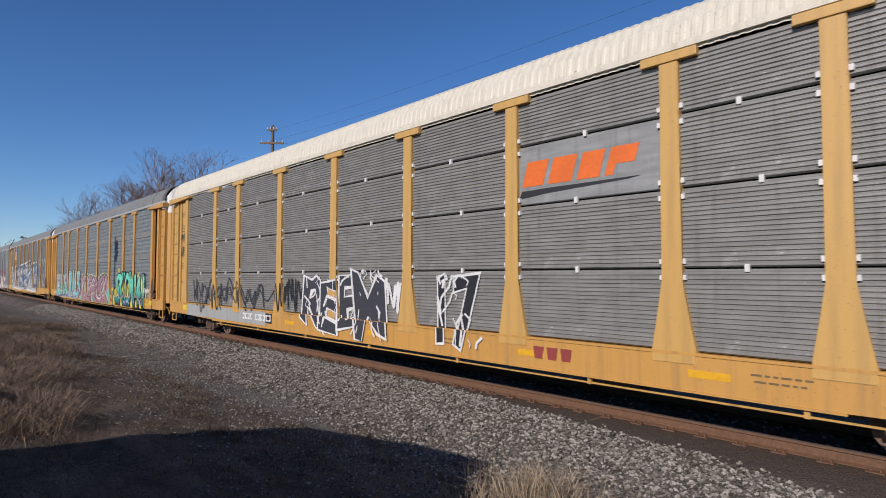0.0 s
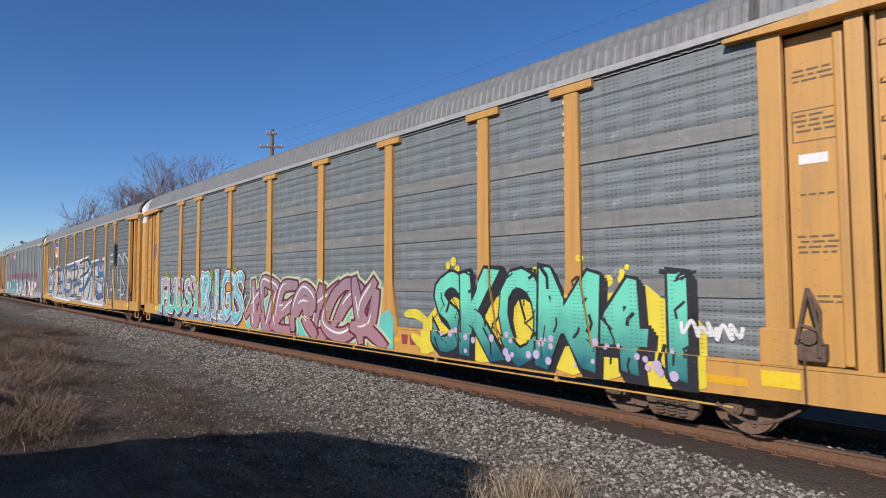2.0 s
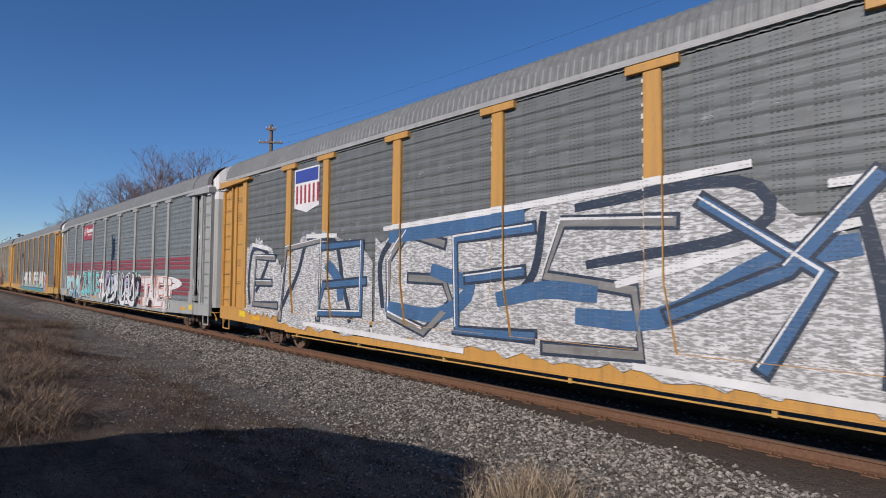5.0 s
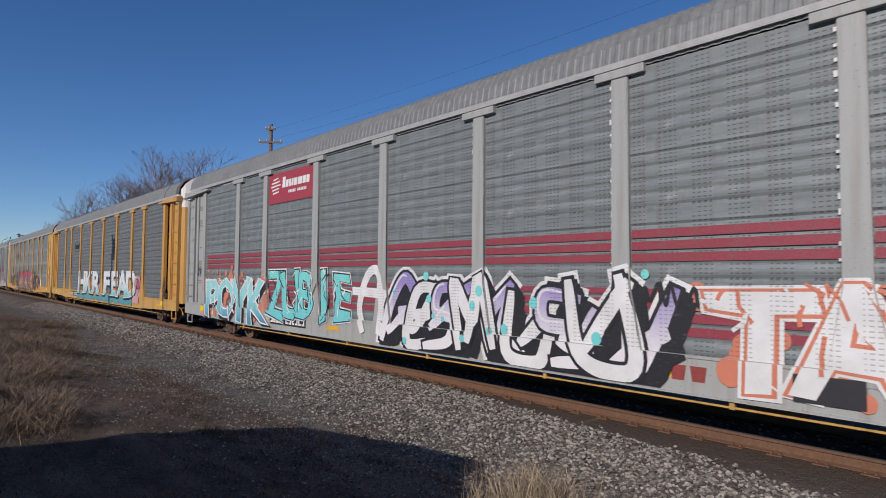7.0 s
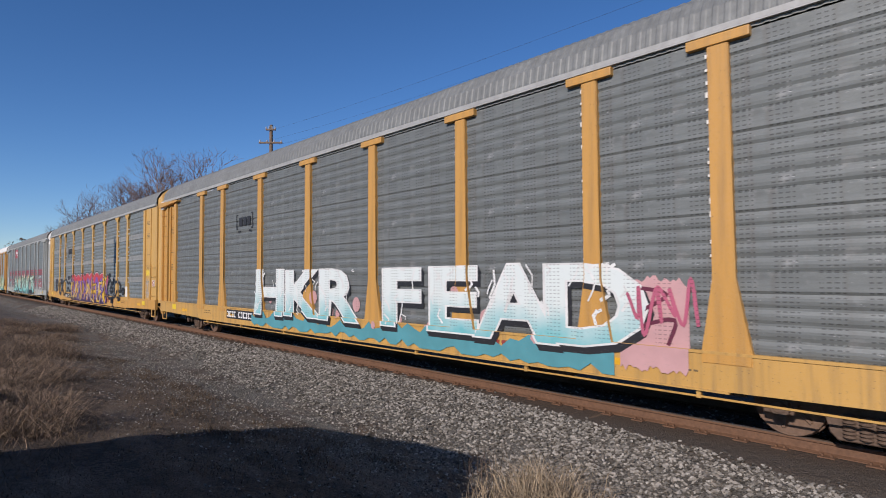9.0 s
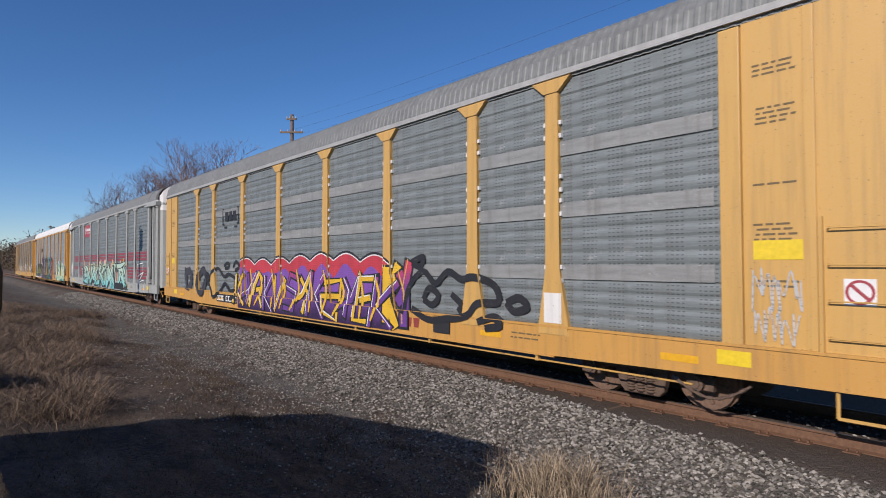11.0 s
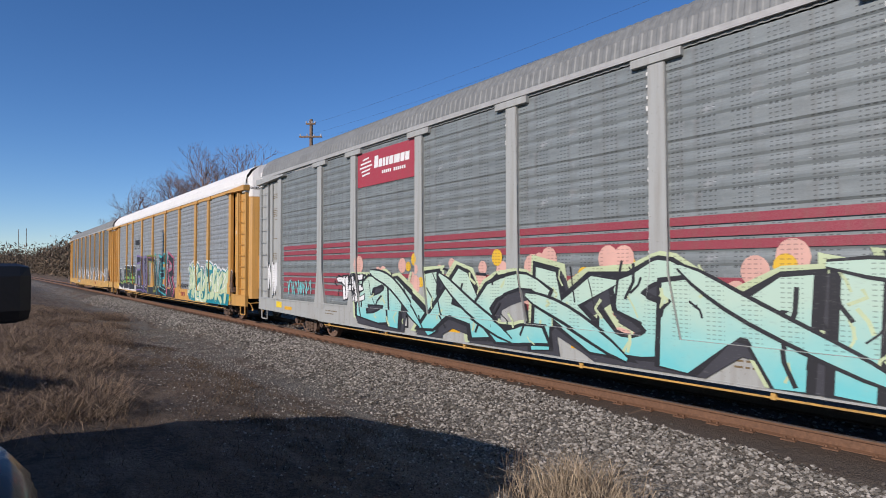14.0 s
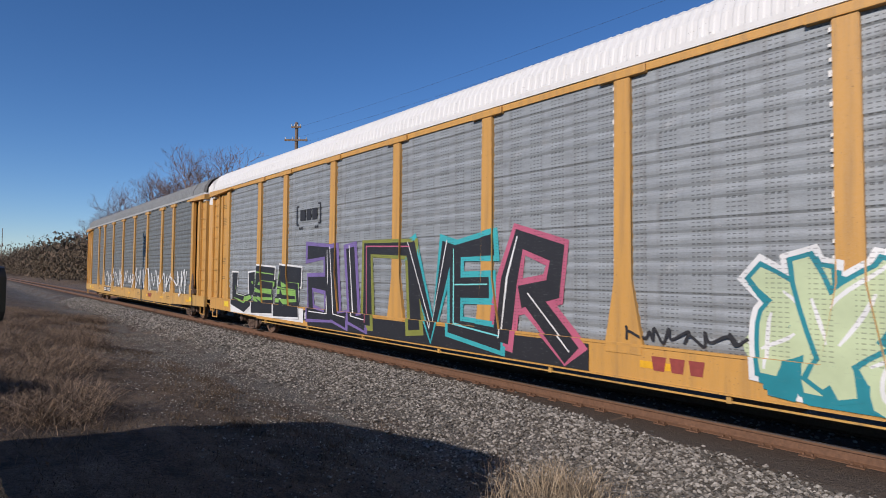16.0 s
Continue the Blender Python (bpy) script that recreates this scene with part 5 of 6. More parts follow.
def red_sign(car):
    """Dark red sign sheet with a white round emblem and white strokes."""
    put("sign_sheet", cached("redsign", lambda: box_mesh("sign_sheet", -20.83, -18.27, FACE - 0.028, FACE - 0.02, 4.18, 5.05, RED_SIGN)), car, label="red sign sheet with a white emblem")
    disc = None
    for i in range(5):
        bm = bmesh.new()
        h = 0.26 - i * 0.10
        half = math.sqrt(max(0.01, 0.09 - h * h)) * (1 if i < 3 else 0.7)
        add_prism(bm, [(-half, h - 0.035), (half, h + 0.005), (half, h + 0.045), (-half, h + 0.01)], -0.004, 0)
        if disc is None:
            disc = part("owner_emblem", bm, WHITE, car, "white striped round emblem", (-20.42, FACE - 0.029, 4.62))
        else:
            part("emblem_stroke", bm, WHITE, disc)
    x, boxes = 0.0, []
    for w, tall in ((0.17, 0.30), (0.15, 0.2), (0.11, 0.2), (0.11, 0.2), (0.17, 0.2), (0.24, 0.2), (0.16, 0.2), (0.16, 0.2)):
        boxes.append((x, x + w, 0, tall))
        x += w + 0.035
    sign_strokes(car, -20.02, 4.60, boxes, WHITE, "white lettering strokes", slant=0.1)
    sign_strokes(car, -19.65, 4.42, [(i * 0.085, i * 0.085 + 0.06, 0, 0.08) for i in range(12) if i != 5], WHITE, "small white lettering strokes")


def bracket_sign(car, x, z, s, material=BLACK):
    """Dark square brackets round three heavy letter shapes."""
    b = [(0, 0.06, 0, 0.62), (0.06, 0.16, 0, 0.05), (0.06, 0.16, 0.57, 0.62), (1.5, 1.56, 0, 0.62), (1.4, 1.5, 0, 0.05), (1.4, 1.5, 0.57, 0.62),
         (0.26, 0.60, 0.14, 0.48), (0.68, 0.96, 0.14, 0.48), (1.04, 1.34, 0.14, 0.48), (0.2, 0.28, -0.12, -0.05), (0.33, 0.41, -0.12, -0.05), (1.2, 1.28, -0.12, -0.05), (1.32, 1.40, -0.12, -0.05)]
    sign_strokes(car, x, z, [tuple(v * s for v in q) for q in b], material, "dark bracketed owner's emblem")


SP = {
    "black": spray("black", (0.02, 0.02, 0.024)), "white": spray("white", (0.80, 0.80, 0.78)), "darkgrey": spray("dark_grey", (0.05, 0.05, 0.06)),
    "teal_green": spray("teal_to_mint", (0.01, 0.11, 0.15), (0.16, 0.66, 0.46), 0.75, 1.75), "yellow": spray("lemon", (0.80, 0.66, 0.05)),
    "mauve": spray("mauve", (0.36, 0.20, 0.22), (0.30, 0.22, 0.25)), "turq": spray("turquoise", (0.12, 0.55, 0.46), (0.30, 0.32, 0.33), 1.2, 1.9),
    "sky": spray("pale_blue", (0.22, 0.36, 0.46)), "maroon": spray("maroon", (0.14, 0.02, 0.05)), "lime": spray("olive_green", (0.22, 0.28, 0.04)),
    "blue": spray("blue", (0.08, 0.16, 0.32)), "aqua": spray("aqua", (0.16, 0.58, 0.60), (0.22, 0.68, 0.62)), "orange": spray("salmon", (0.66, 0.22, 0.13)),
    "lilac": spray("lilac", (0.76, 0.74, 0.74), (0.30, 0.24, 0.50), 1.1, 2.0), "purple": spray("purple_to_red", (0.14, 0.05, 0.26), (0.55, 0.05, 0.10), 1.6, 2.2),
    "violet_deep": spray("deep_violet", (0.035, 0.015, 0.06), (0.20, 0.08, 0.36), 0.7, 1.5), "red": spray("red", (0.55, 0.05, 0.07)),
    "gold": spray("gold", (0.78, 0.48, 0.03)), "mint": spray("mint", (0.10, 0.50, 0.46), (0.42, 0.60, 0.46), 0.9, 2.0), "pale": spray("pale_green", (0.55, 0.64, 0.38)),
    "deepteal": spray("deep_teal", (0.01, 0.24, 0.29)), "violet": spray("violet", (0.20, 0.14, 0.36)), "olive": spray("olive", (0.24, 0.26, 0.05)),
    "white_thin": spray("thin_white", (0.74, 0.74, 0.73), worn=0.92, bare=0.43), "grey_thin": spray("thin_grey", (0.52, 0.53, 0.53), worn=0.9, bare=0.50),
    "blue_thin": spray("thin_blue", (0.06, 0.15, 0.30), worn=0.4, bare=0.56), "navy": spray("navy", (0.03, 0.045, 0.075), worn=0.4, bare=0.56),
    "aqua_white": spray("aqua_to_white", (0.16, 0.48, 0.52), (0.70, 0.76, 0.74), 1.0, 1.7), "aqua_deep": spray("deep_to_pale_aqua", (0.08, 0.27, 0.40), (0.30, 0.66, 0.66), 0.75, 1.5),
    "teal_low": spray("dull_teal", (0.10, 0.33, 0.38)), "mint_grey": spray("mint_to_grey", (0.10, 0.52, 0.38), (0.34, 0.33, 0.33), 1.35, 1.75),
    "lilac_dot": spray("lilac_dot", (0.56, 0.46, 0.66)), "peach": spray("peach", (0.72, 0.42, 0.34)), "mint_pale": spray("mint_pale", (0.16, 0.55, 0.56), (0.46, 0.62, 0.50), 0.7, 1.7),
    "rose": spray("rose", (0.52, 0.12, 0.20)), "green": spray("leaf_green", (0.24, 0.46, 0.10)), "cyan": spray("cyan", (0.05, 0.42, 0.45)), "pink": spray("pink", (0.62, 0.36, 0.36)),
}
TIERS = [SILL_TOP, 2.10, 3.12, 4.14, EAVE - 0.005]
RACK = dict(strip=None, frame=YELLOW, sill=YELLOW, roof=ROOF_GREY, tar=ROOF_TAR, toprail=False, tiers=TIERS, sheet="slots", skin=PERF, cap="bar", brackets=(), end="ladder")
FIRST, PITCH = 2.545, 28.65
SHIFT = {0: -0.10, 5: 0.27, 7: -0.33}
BANDS = ((2.33, 2.45), (2.50, 2.62), (2.67, 2.79), (1.32, 1.44), (1.50, 1.62), (1.68, 1.80), (1.86, 1.95))
CARS = [
    (dict(RACK, frame=YELLOW_PALE, sill=YELLOW, roof=ROOF_CREAM, tar=ROOF_CREAM, tiers=[SILL_TOP, 2.2, 3.3, 4.33, EAVE - 0.005], sheet="slats", skin=SLATS, brackets=(2.2, 3.3, 4.33),
          smooth={(2, 2)}), "yellow autorack car with grey slatted sides and cream roof"),
    (dict(RACK, strip=BAND_GREY), "yellow autorack car with teal and mauve graffiti on grey sides"),
    (dict(RACK, skin=PERF_DARK), "yellow autorack car with large white and blue graffiti along its side"),
    (dict(RACK, frame=GREY_PAINT, sill=GREY_PAINT, bands=BANDS), "grey autorack car with dark red bands, a red sign and graffiti"),
    (dict(RACK, sill=SILL_DIRT, skin=PERF_DARK), "yellow autorack car with grey sides and a white-teal graffiti piece"),
    (dict(RACK, frame=YELLOW_PALE, tar=ROOF_GREY, cap="gusset", brackets=(1.95, 3.05, 3.45, 4.35), end="sheet", strip=SMOOTH), "yellow autorack car with smooth yellow ends and purple-gold graffiti"),
    (dict(RACK, frame=GREY_PAINT, sill=GREY_PAINT, bands=BANDS), "grey autorack car with red bands, a red sign and mint graffiti"),
    (dict(RACK, roof=ROOF_WHITE, tar=ROOF_WHITE, toprail=True, skin=PERF_LIGHT, frame=YELLOW), "yellow autorack car with white roof, pale grey sides and block-letter graffiti"),
    (dict(RACK, sill=SILL_DIRT, skin=PERF_DARK), "last yellow autorack car of the train with white scrawled graffiti"),
]
TRAIN = []


def build_train():
    for i, (st, label) in enumerate(CARS):
        TRAIN.append(autorack(i, st, label))
    c = [car for car, _ in TRAIN]
    # first car: orange emblem, white-edged black pieces
    sign_strokes(c[0], -9.2, 3.62, [(0.0, 0.44, 0, 0.42), (0.54, 1.0, 0, 0.42), (1.10, 1.50, 0, 0.42), (1.60, 2.05, 0.16, 0.42), (1.60, 1.74, 0, 0.16)], ORANGE, "slanted orange emblem blocks", FACE - 0.012, 0.30)
    bm = bmesh.new()
    add_prism(bm, [(-9.27, 3.42), (-8.7, 3.47), (-7.2, 3.53), (-7.0, 3.56), (-8.6, 3.56), (-9.2, 3.55)], FACE - 0.016, FACE - 0.012)
    part("owner_emblem", bm, BLACK, c[0], "black swoosh under the emblem")
    letters(c[0], -16.6, -13.3, 0.75, 2.15, "REEM", SP["darkgrey"], SP["white"], seed=1)
    letters(c[0], -11.6, -10.2, 0.72, 2.12, "17", SP["black"], SP["white"], seed=2, wild=0.02, fat=0.8)
    scrawl(c[0], [(-13.3, -12.5, 1.2, 2.05)], 0.07, SP["white"], 3)
    scrawl(c[0], [(-25.3, -23.6, 0.8, 2.05), (-23.9, -22.0, 0.85, 2.0), (-22.3, -20.4, 0.9, 2.05), (-20.8, -18.9, 1.0, 2.0)], 0.05, SP["darkgrey"], 5, loops=2.4)
    scrawl(c[0], [(-25.0, -21.5, 1.2, 1.9), (-21.9, -18.4, 1.2, 1.95)], 0.035, SP["darkgrey"], 8, loops=3.4)
    scrawl(c[0], [(-18.2, -16.8, 1.1, 2.1)], 0.05, SP["black"], 6, loops=4)
    scrawl(c[0], [(-26.55, -26.15, 3.3, 4.0), (-26.5, -26.2, 2.8, 3.4)], 0.03, SP["darkgrey"], 7, loops=2)
    scrawl(c[1], [(-26.6, -26.05, 3.3, 3.8), (-26.5, -26.1, 3.0, 3.6)], 0.035, SP["violet"], 9, loops=2.4)
    put("primer_patch", box_mesh("primer_patch", -25.6, -18.9, SILL_FACE - 0.006, SILL_FACE, 0.63, 1.04, GREY_PAINT), c[0], label="grey primer patch on the side sill")
    # second car
    ragged_body(c[1], -8.3, -2.6, 0.62, [1.2, 1.9, 1.7, 2.05, 1.8, 2.0, 1.5], SP["yellow"], 10, 0.1, "lemon yellow sprayed ground")
    hazy(c[1], -7.6, -2.8, 1.9, 2.45, 16, 0.075, SP["yellow"], 16)
    lines(c[1], [[(-8.1, 1.2), (-8.5, 1.38), (-8.9, 1.36)], [(-7.9, 0.7), (-8.3, 0.82), (-8.6, 0.95)]], 0.2, SP["yellow"], 0.1, "lemon yellow arrow tip", taper=0.6)
    letters(c[1], -8.0, -2.5, 0.66, 2.24, "SKOM41", SP["teal_green"], SP["black"], seed=11, wild=0.02, block=SP["black"], fat=0.75)
    hazy(c[1], -7.7, -3.0, 0.72, 1.15, 30, 0.06, SP["lilac_dot"], 17, level=4.4)
    ragged_body(c[1], -16.7, -9.2, 0.62, [1.5, 2.0, 1.7, 2.25, 1.6, 2.2, 1.9, 1.2], SP["turq"], 18, 0.05, "turquoise sprayed ground", 0.16)
    wild(c[1], -16.4, -9.8, 0.66, 2.05, "vderlok", [SP["mauve"]], SP["maroon"], SP["white"], rim=SP["pale"], seed=12, width=0.34)
    hazy(c[1], -25.5, -17.0, 1.7, 2.45, 22, 0.2, SP["lime"], 19)
    put("pale_blue_base", box_mesh("pale_blue_base", -25.6, -17.2, SILL_FACE - 0.006, SILL_FACE, 0.64, 1.04, SP["sky"]), c[1], label="pale blue sprayed strip along the sill")
    put("mauve_base", box_mesh("mauve_base", -16.6, -9.3, SILL_FACE - 0.006, SILL_FACE, 0.64, 1.04, SP["mauve"]), c[1], label="mauve sprayed strip along the sill")
    letters(c[1], -25.4, -20.6, 0.80, 2.18, "FUSSY", SP["mint_grey"], SP["white"], seed=13, wild=0.025, block=SP["maroon"], fat=0.6)
    letters(c[1], -20.6, -16.9, 0.76, 2.42, "RIGS", SP["sky"], SP["white"], SP["aqua"], seed=14, wild=0.025, glow=SP["maroon"], fat=0.6)
    scrawl(c[1], [(-2.9, -2.2, 1.25, 1.55)], 0.05, SP["white"], 15, loops=4)
    # third car
    ragged_body(c[2], -25.7, -23.4, 0.95, [2.9, 3.2, 3.0, 2.4], SP["white_thin"], 20, 0.1, "patchy white sprayed ground")
    ragged_body(c[2], -23.4, -19.0, 0.75, [2.2, 3.1, 3.2, 3.0, 2.5], SP["white_thin"], 21, 0.1, "patchy white sprayed ground")
    ragged_body(c[2], -18.9, -9.9, 0.75, [2.9, 3.15, 3.25, 3.3, 3.45, 3.4, 2.5], SP["white_thin"], 22, 0.1, "patchy white sprayed ground")
    ragged_body(c[2], -9.9, -6.4, 0.70, [2.9, 3.2, 3.3, 2.6, 3.2, 3.2], SP["white_thin"], 23, 0.1, "patchy white sprayed ground")
    lines(c[2], [[(-25.4, 1.2), (-25.5, 2.0), (-25.2, 2.9), (-24.2, 2.7), (-24.6, 2.0), (-25.0, 1.6)], [(-23.2, 1.2), (-22.4, 2.2), (-21.9, 3.0), (-20.6, 2.95), (-20.2, 1.9), (-19.8, 1.0)],
                 [(-18.6, 1.4), (-18.7, 2.4), (-18.2, 3.0)], [(-14.2, 3.2), (-14.4, 2.2), (-14.9, 1.7)], [(-13.6, 3.2), (-11.2, 3.35), (-11.0, 2.7), (-13.4, 2.3)],
                 [(-9.9, 3.0), (-9.7, 1.9), (-9.6, 0.9)], [(-8.9, 2.2), (-8.8, 1.2), (-7.1, 1.2), (-7.1, 2.3), (-8.9, 2.25)], [(-6.9, 3.2), (-6.6, 2.0), (-6.3, 0.8)]], 0.16, SP["navy"], 1.0, "dark blue sprayed outline")
    lines(c[2], [[(-18.4, 2.95), (-16.5, 3.05), (-14.6, 3.15)], [(-18.5, 1.45), (-16.8, 1.35), (-15.9, 1.9), (-17.0, 2.25)], [(-13.6, 1.5), (-12.2, 1.55), (-10.8, 2.3), (-9.9, 2.5)],
                 [(-9.6, 3.0), (-8.4, 3.05), (-8.3, 2.5), (-7.0, 2.55), (-6.9, 3.1)], [(-8.6, 2.0), (-8.55, 1.35), (-7.35, 1.3), (-7.3, 2.0)], [(-20.9, 2.4), (-20.4, 2.0), (-20.3, 1.5)],
                 [(-15.2, 1.7), (-14.2, 1.9), (-13.2, 1.85)]], 0.30, SP["blue_thin"], 1.3, "broad blue sprayed stroke")
    for seed, (xa, xb, za, zb, marks) in enumerate(((-25.4, -23.6, 1.1, 2.8, "e"), (-23.2, -19.4, 1.0, 3.0, "na"), (-18.6, -14.4, 1.0, 3.0, "ge"), (-14.2, -10.0, 1.0, 3.1, "sz"), (-9.7, -6.7, 1.0, 3.1, "h"))):
        wild(c[2], xa, xb, za, zb, marks, [SLATS, SP["blue_thin"]], SP["navy"], SP["white"], seed=90 + seed, width=0.14, sharp=True, jitter=0.10)
    lines(c[2], [[(-25.3, 3.05), (-24.0, 2.85)], [(-22.0, 3.15), (-20.5, 3.1)], [(-18.6, 3.15), (-14.2, 3.35), (-11.0, 3.55)], [(-10.2, 3.2), (-8.2, 3.3)], [(-7.4, 3.3), (-6.6, 3.35)],
                 [(-12.6, 0.85), (-10.0, 0.75), (-7.0, 0.72)], [(-22.0, 0.85), (-16.0, 0.72)], [(-6.3, 2.0), (-6.0, 1.4), (-5.8, 0.8)], [(-12.9, 2.0), (-11.0, 2.5), (-9.9, 2.75)]], 0.12, SP["white"], 1.7, "white sprayed edge")
    lines(c[2], [[(-5.7, 3.5), (-5.65, 2.4)], [(-5.6, 3.45), (-4.4, 3.5)], [(-5.6, 3.1), (-4.5, 3.1)], [(-5.1, 2.7), (-5.05, 1.6)], [(-4.5, 2.7), (-4.45, 2.2)], [(-5.6, 1.5), (-5.0, 1.65), (-4.5, 1.6)], [(-4.5, 1.9), (-4.5, 1.2)],
                 [(-3.95, 3.5), (-4.0, 2.0)], [(-3.9, 3.45), (-3.3, 3.2), (-3.0, 3.0)], [(-2.95, 3.5), (-2.9, 2.85)], [(-2.9, 3.5), (-2.3, 3.2), (-1.95, 3.0)], [(-3.4, 2.7), (-3.35, 1.0)], [(-3.3, 2.3), (-2.9, 2.0), (-2.6, 1.75)],
                 [(-2.0, 3.0), (-1.98, 1.1)], [(-3.3, 1.35), (-2.8, 1.4), (-2.6, 1.7)], [(-3.8, 1.6), (-3.4, 1.6)]], 0.13, SP["grey_thin"], 1.0, "thin white sprayed line")
    hazy(c[2], -3.0, -2.0, 2.4, 3.5, 7, 0.08, SP["grey_thin"], 24)
    bm = bmesh.new()
    add_prism(bm, [(0, 0.15), (0.65, 0), (1.3, 0.15), (1.3, 1.2), (0, 1.2)], -0.004, 0)
    part("owner_emblem", bm, WHITE, c[2], "white shield with blue top and red stripes", (-22.7, FACE - 0.02, 3.8))
    sign_strokes(c[2], -22.65, 4.62, [(0, 1.2, 0, 0.34)], BLUE, "blue band of the shield", FACE - 0.025)
    sign_strokes(c[2], -22.6, 4.05, [(k * 0.22, k * 0.22 + 0.1, 0, 0.5) for k in range(6)], RED_SIGN, "red stripes of the shield", FACE - 0.025)
    # fourth car
    red_sign(c[3])
    hazy(c[3], -25.9, -20.7, 0.7, 2.0, 60, 0.17, SP["orange"], 30, "salmon sprayed dabs")
    hazy(c[3], -25.7, -20.9, 1.95, 2.35, 10, 0.09, SP["orange"], 38, "salmon sprayed dabs")
    letters(c[3], -25.6, -20.9, 0.66, 1.95, "POYK", SP["aqua_deep"], SP["white"], seed=31, wild=0.03, block=SP["black"], fat=0.8)
    letters(c[3], -20.7, -16.4, 0.92, 2.22, "ZUBIE", SP["aqua"], SP["black"], seed=32, wild=0.03, glow=SP["white"], fat=0.5)
    lines(c[3], [[(-15.9, 0.8), (-16.1, 1.4), (-15.8, 2.1), (-15.4, 2.2), (-15.2, 1.5), (-15.3, 0.8)], [(-16.4, 1.75), (-15.0, 1.7)]], 0.22, SP["white"], 1.0, "white sprayed figure")
    wild(c[3], -14.9, -8.7, 0.74, 2.02, "resmkusuv", [SP["lilac"], SP["white"]], SP["black"], SP["white"], seed=34, rim=SP["white"], block=SP["black"], width=0.25, jitter=0.08)
    hazy(c[3], -14.8, -8.7, 0.75, 2.2, 14, 0.08, SP["aqua"], 39, "aqua sprayed dots", 4.6)
    hazy(c[3], -8.4, -4.7, 0.75, 1.95, 30, 0.15, SP["orange"], 29, "salmon sprayed dabs")
    letters(c[3], -8.1, -4.0, 0.72, 1.95, "TAEF", SP["white"], SP["orange"], seed=35, wild=0.03, glow=SP["white"], fat=0.7)
    lines(c[3], [[(-4.4, 1.95), (-3.6, 1.85), (-2.9, 1.75)], [(-4.4, 1.55), (-3.6, 1.65), (-2.9, 1.75)]], 0.22, SP["white"], 1.2, "white sprayed arrow tip", taper=0.6)
    put("service_label", box_mesh("service_label", -7.2, -6.5, SILL_FACE - 0.03, SILL_FACE, 0.68, 1.0, BLACK), c[3], label="black service data panel")
    scrawl(c[3], [(-9.3, -8.3, 1.7, 2.05)], 0.05, SP["black"], 36, loops=4)
    scrawl(c[3], [(-26.6, -26.1, 2.0, 2.4)], 0.03, SP["black"], 37, loops=2.4)
    # fifth car
    ragged_body(c[4], -18.6, -6.2, 0.62, [0.95, 1.0, 0.9, 1.05, 0.95, 1.0], SP["teal_low"], 40, 0.1, "dull teal sprayed base", 0.12)
    for k, (xa, ch) in enumerate(zip((-18.3, -16.4, -14.6, -12.1, -10.5, -8.95, -7.4), "HKRFEAD")):
        letters(c[4], xa, xa + 1.62, 0.98, 2.25, ch, SP["aqua_white"], SP["white"], seed=41 + k, wild=0.0, block=SP["black"], fat=0.55)
    hazy(c[4], -18.2, -6.2, 0.85, 1.9, 26, 0.13, SP["pink"], 48, "pink sprayed dabs", 0.15)
    ragged_body(c[4], -6.1, -5.1, 0.75, [1.9, 2.05, 1.95], SP["pink"], 49, 0.2, "pink sprayed patch", 0.06)
    lines(c[4], [[(-5.9, 1.9), (-5.4, 1.8), (-5.8, 1.55)], [(-5.8, 1.35), (-5.3, 1.45), (-5.4, 1.1)]], 0.06, SP["maroon"], 1.0, "small dark sprayed tag")
    bracket_sign(c[4], -19.9, 3.6, 0.8)
    scrawl(c[4], [(-6.0, -4.9, 1.2, 2.1)], 0.05, SP["rose"], 43, loops=3)
    # sixth car
    bracket_sign(c[5], -20.1, 3.55, 1.0)
    wave_body(c[5], -18.4, -9.3, 0.6, 2.32, 7, SP["violet_deep"], SP["red"], SP["black"], SP["white"], 50)
    wild(c[5], -18.8, -9.2, 0.66, 1.75, "kzrkvszkazek", [SP["gold"], SP["purple"]], SP["black"], SP["white"], seed=51, width=0.14, jitter=0.15, sharp=True, lean=0.2)
    lines(c[5], [[(x, 1.75 + 0.2 * (k % 2)), (x + 0.15, 1.3), (x + 0.05 - 0.2 * (k % 3), 0.75)] for k, x in enumerate((-18.2, -17.4, -16.6, -15.7, -14.9, -14.0, -13.2, -12.3, -11.5, -10.6, -9.9))], 0.10, SP["gold"], 3.9, "yellow sprayed drip", taper=0.5)
    wild(c[5], -9.5, -8.6, 0.75, 2.0, "kz", [SP["gold"], SP["purple"]], SP["black"], SP["gold"], seed=56, width=0.26, sharp=True)
    put("service_label", box_mesh("service_label", -7.7, -7.2, SILL_FACE - 0.03, SILL_FACE, 0.70, 1.0, BLACK), c[5], label="black service data panel")
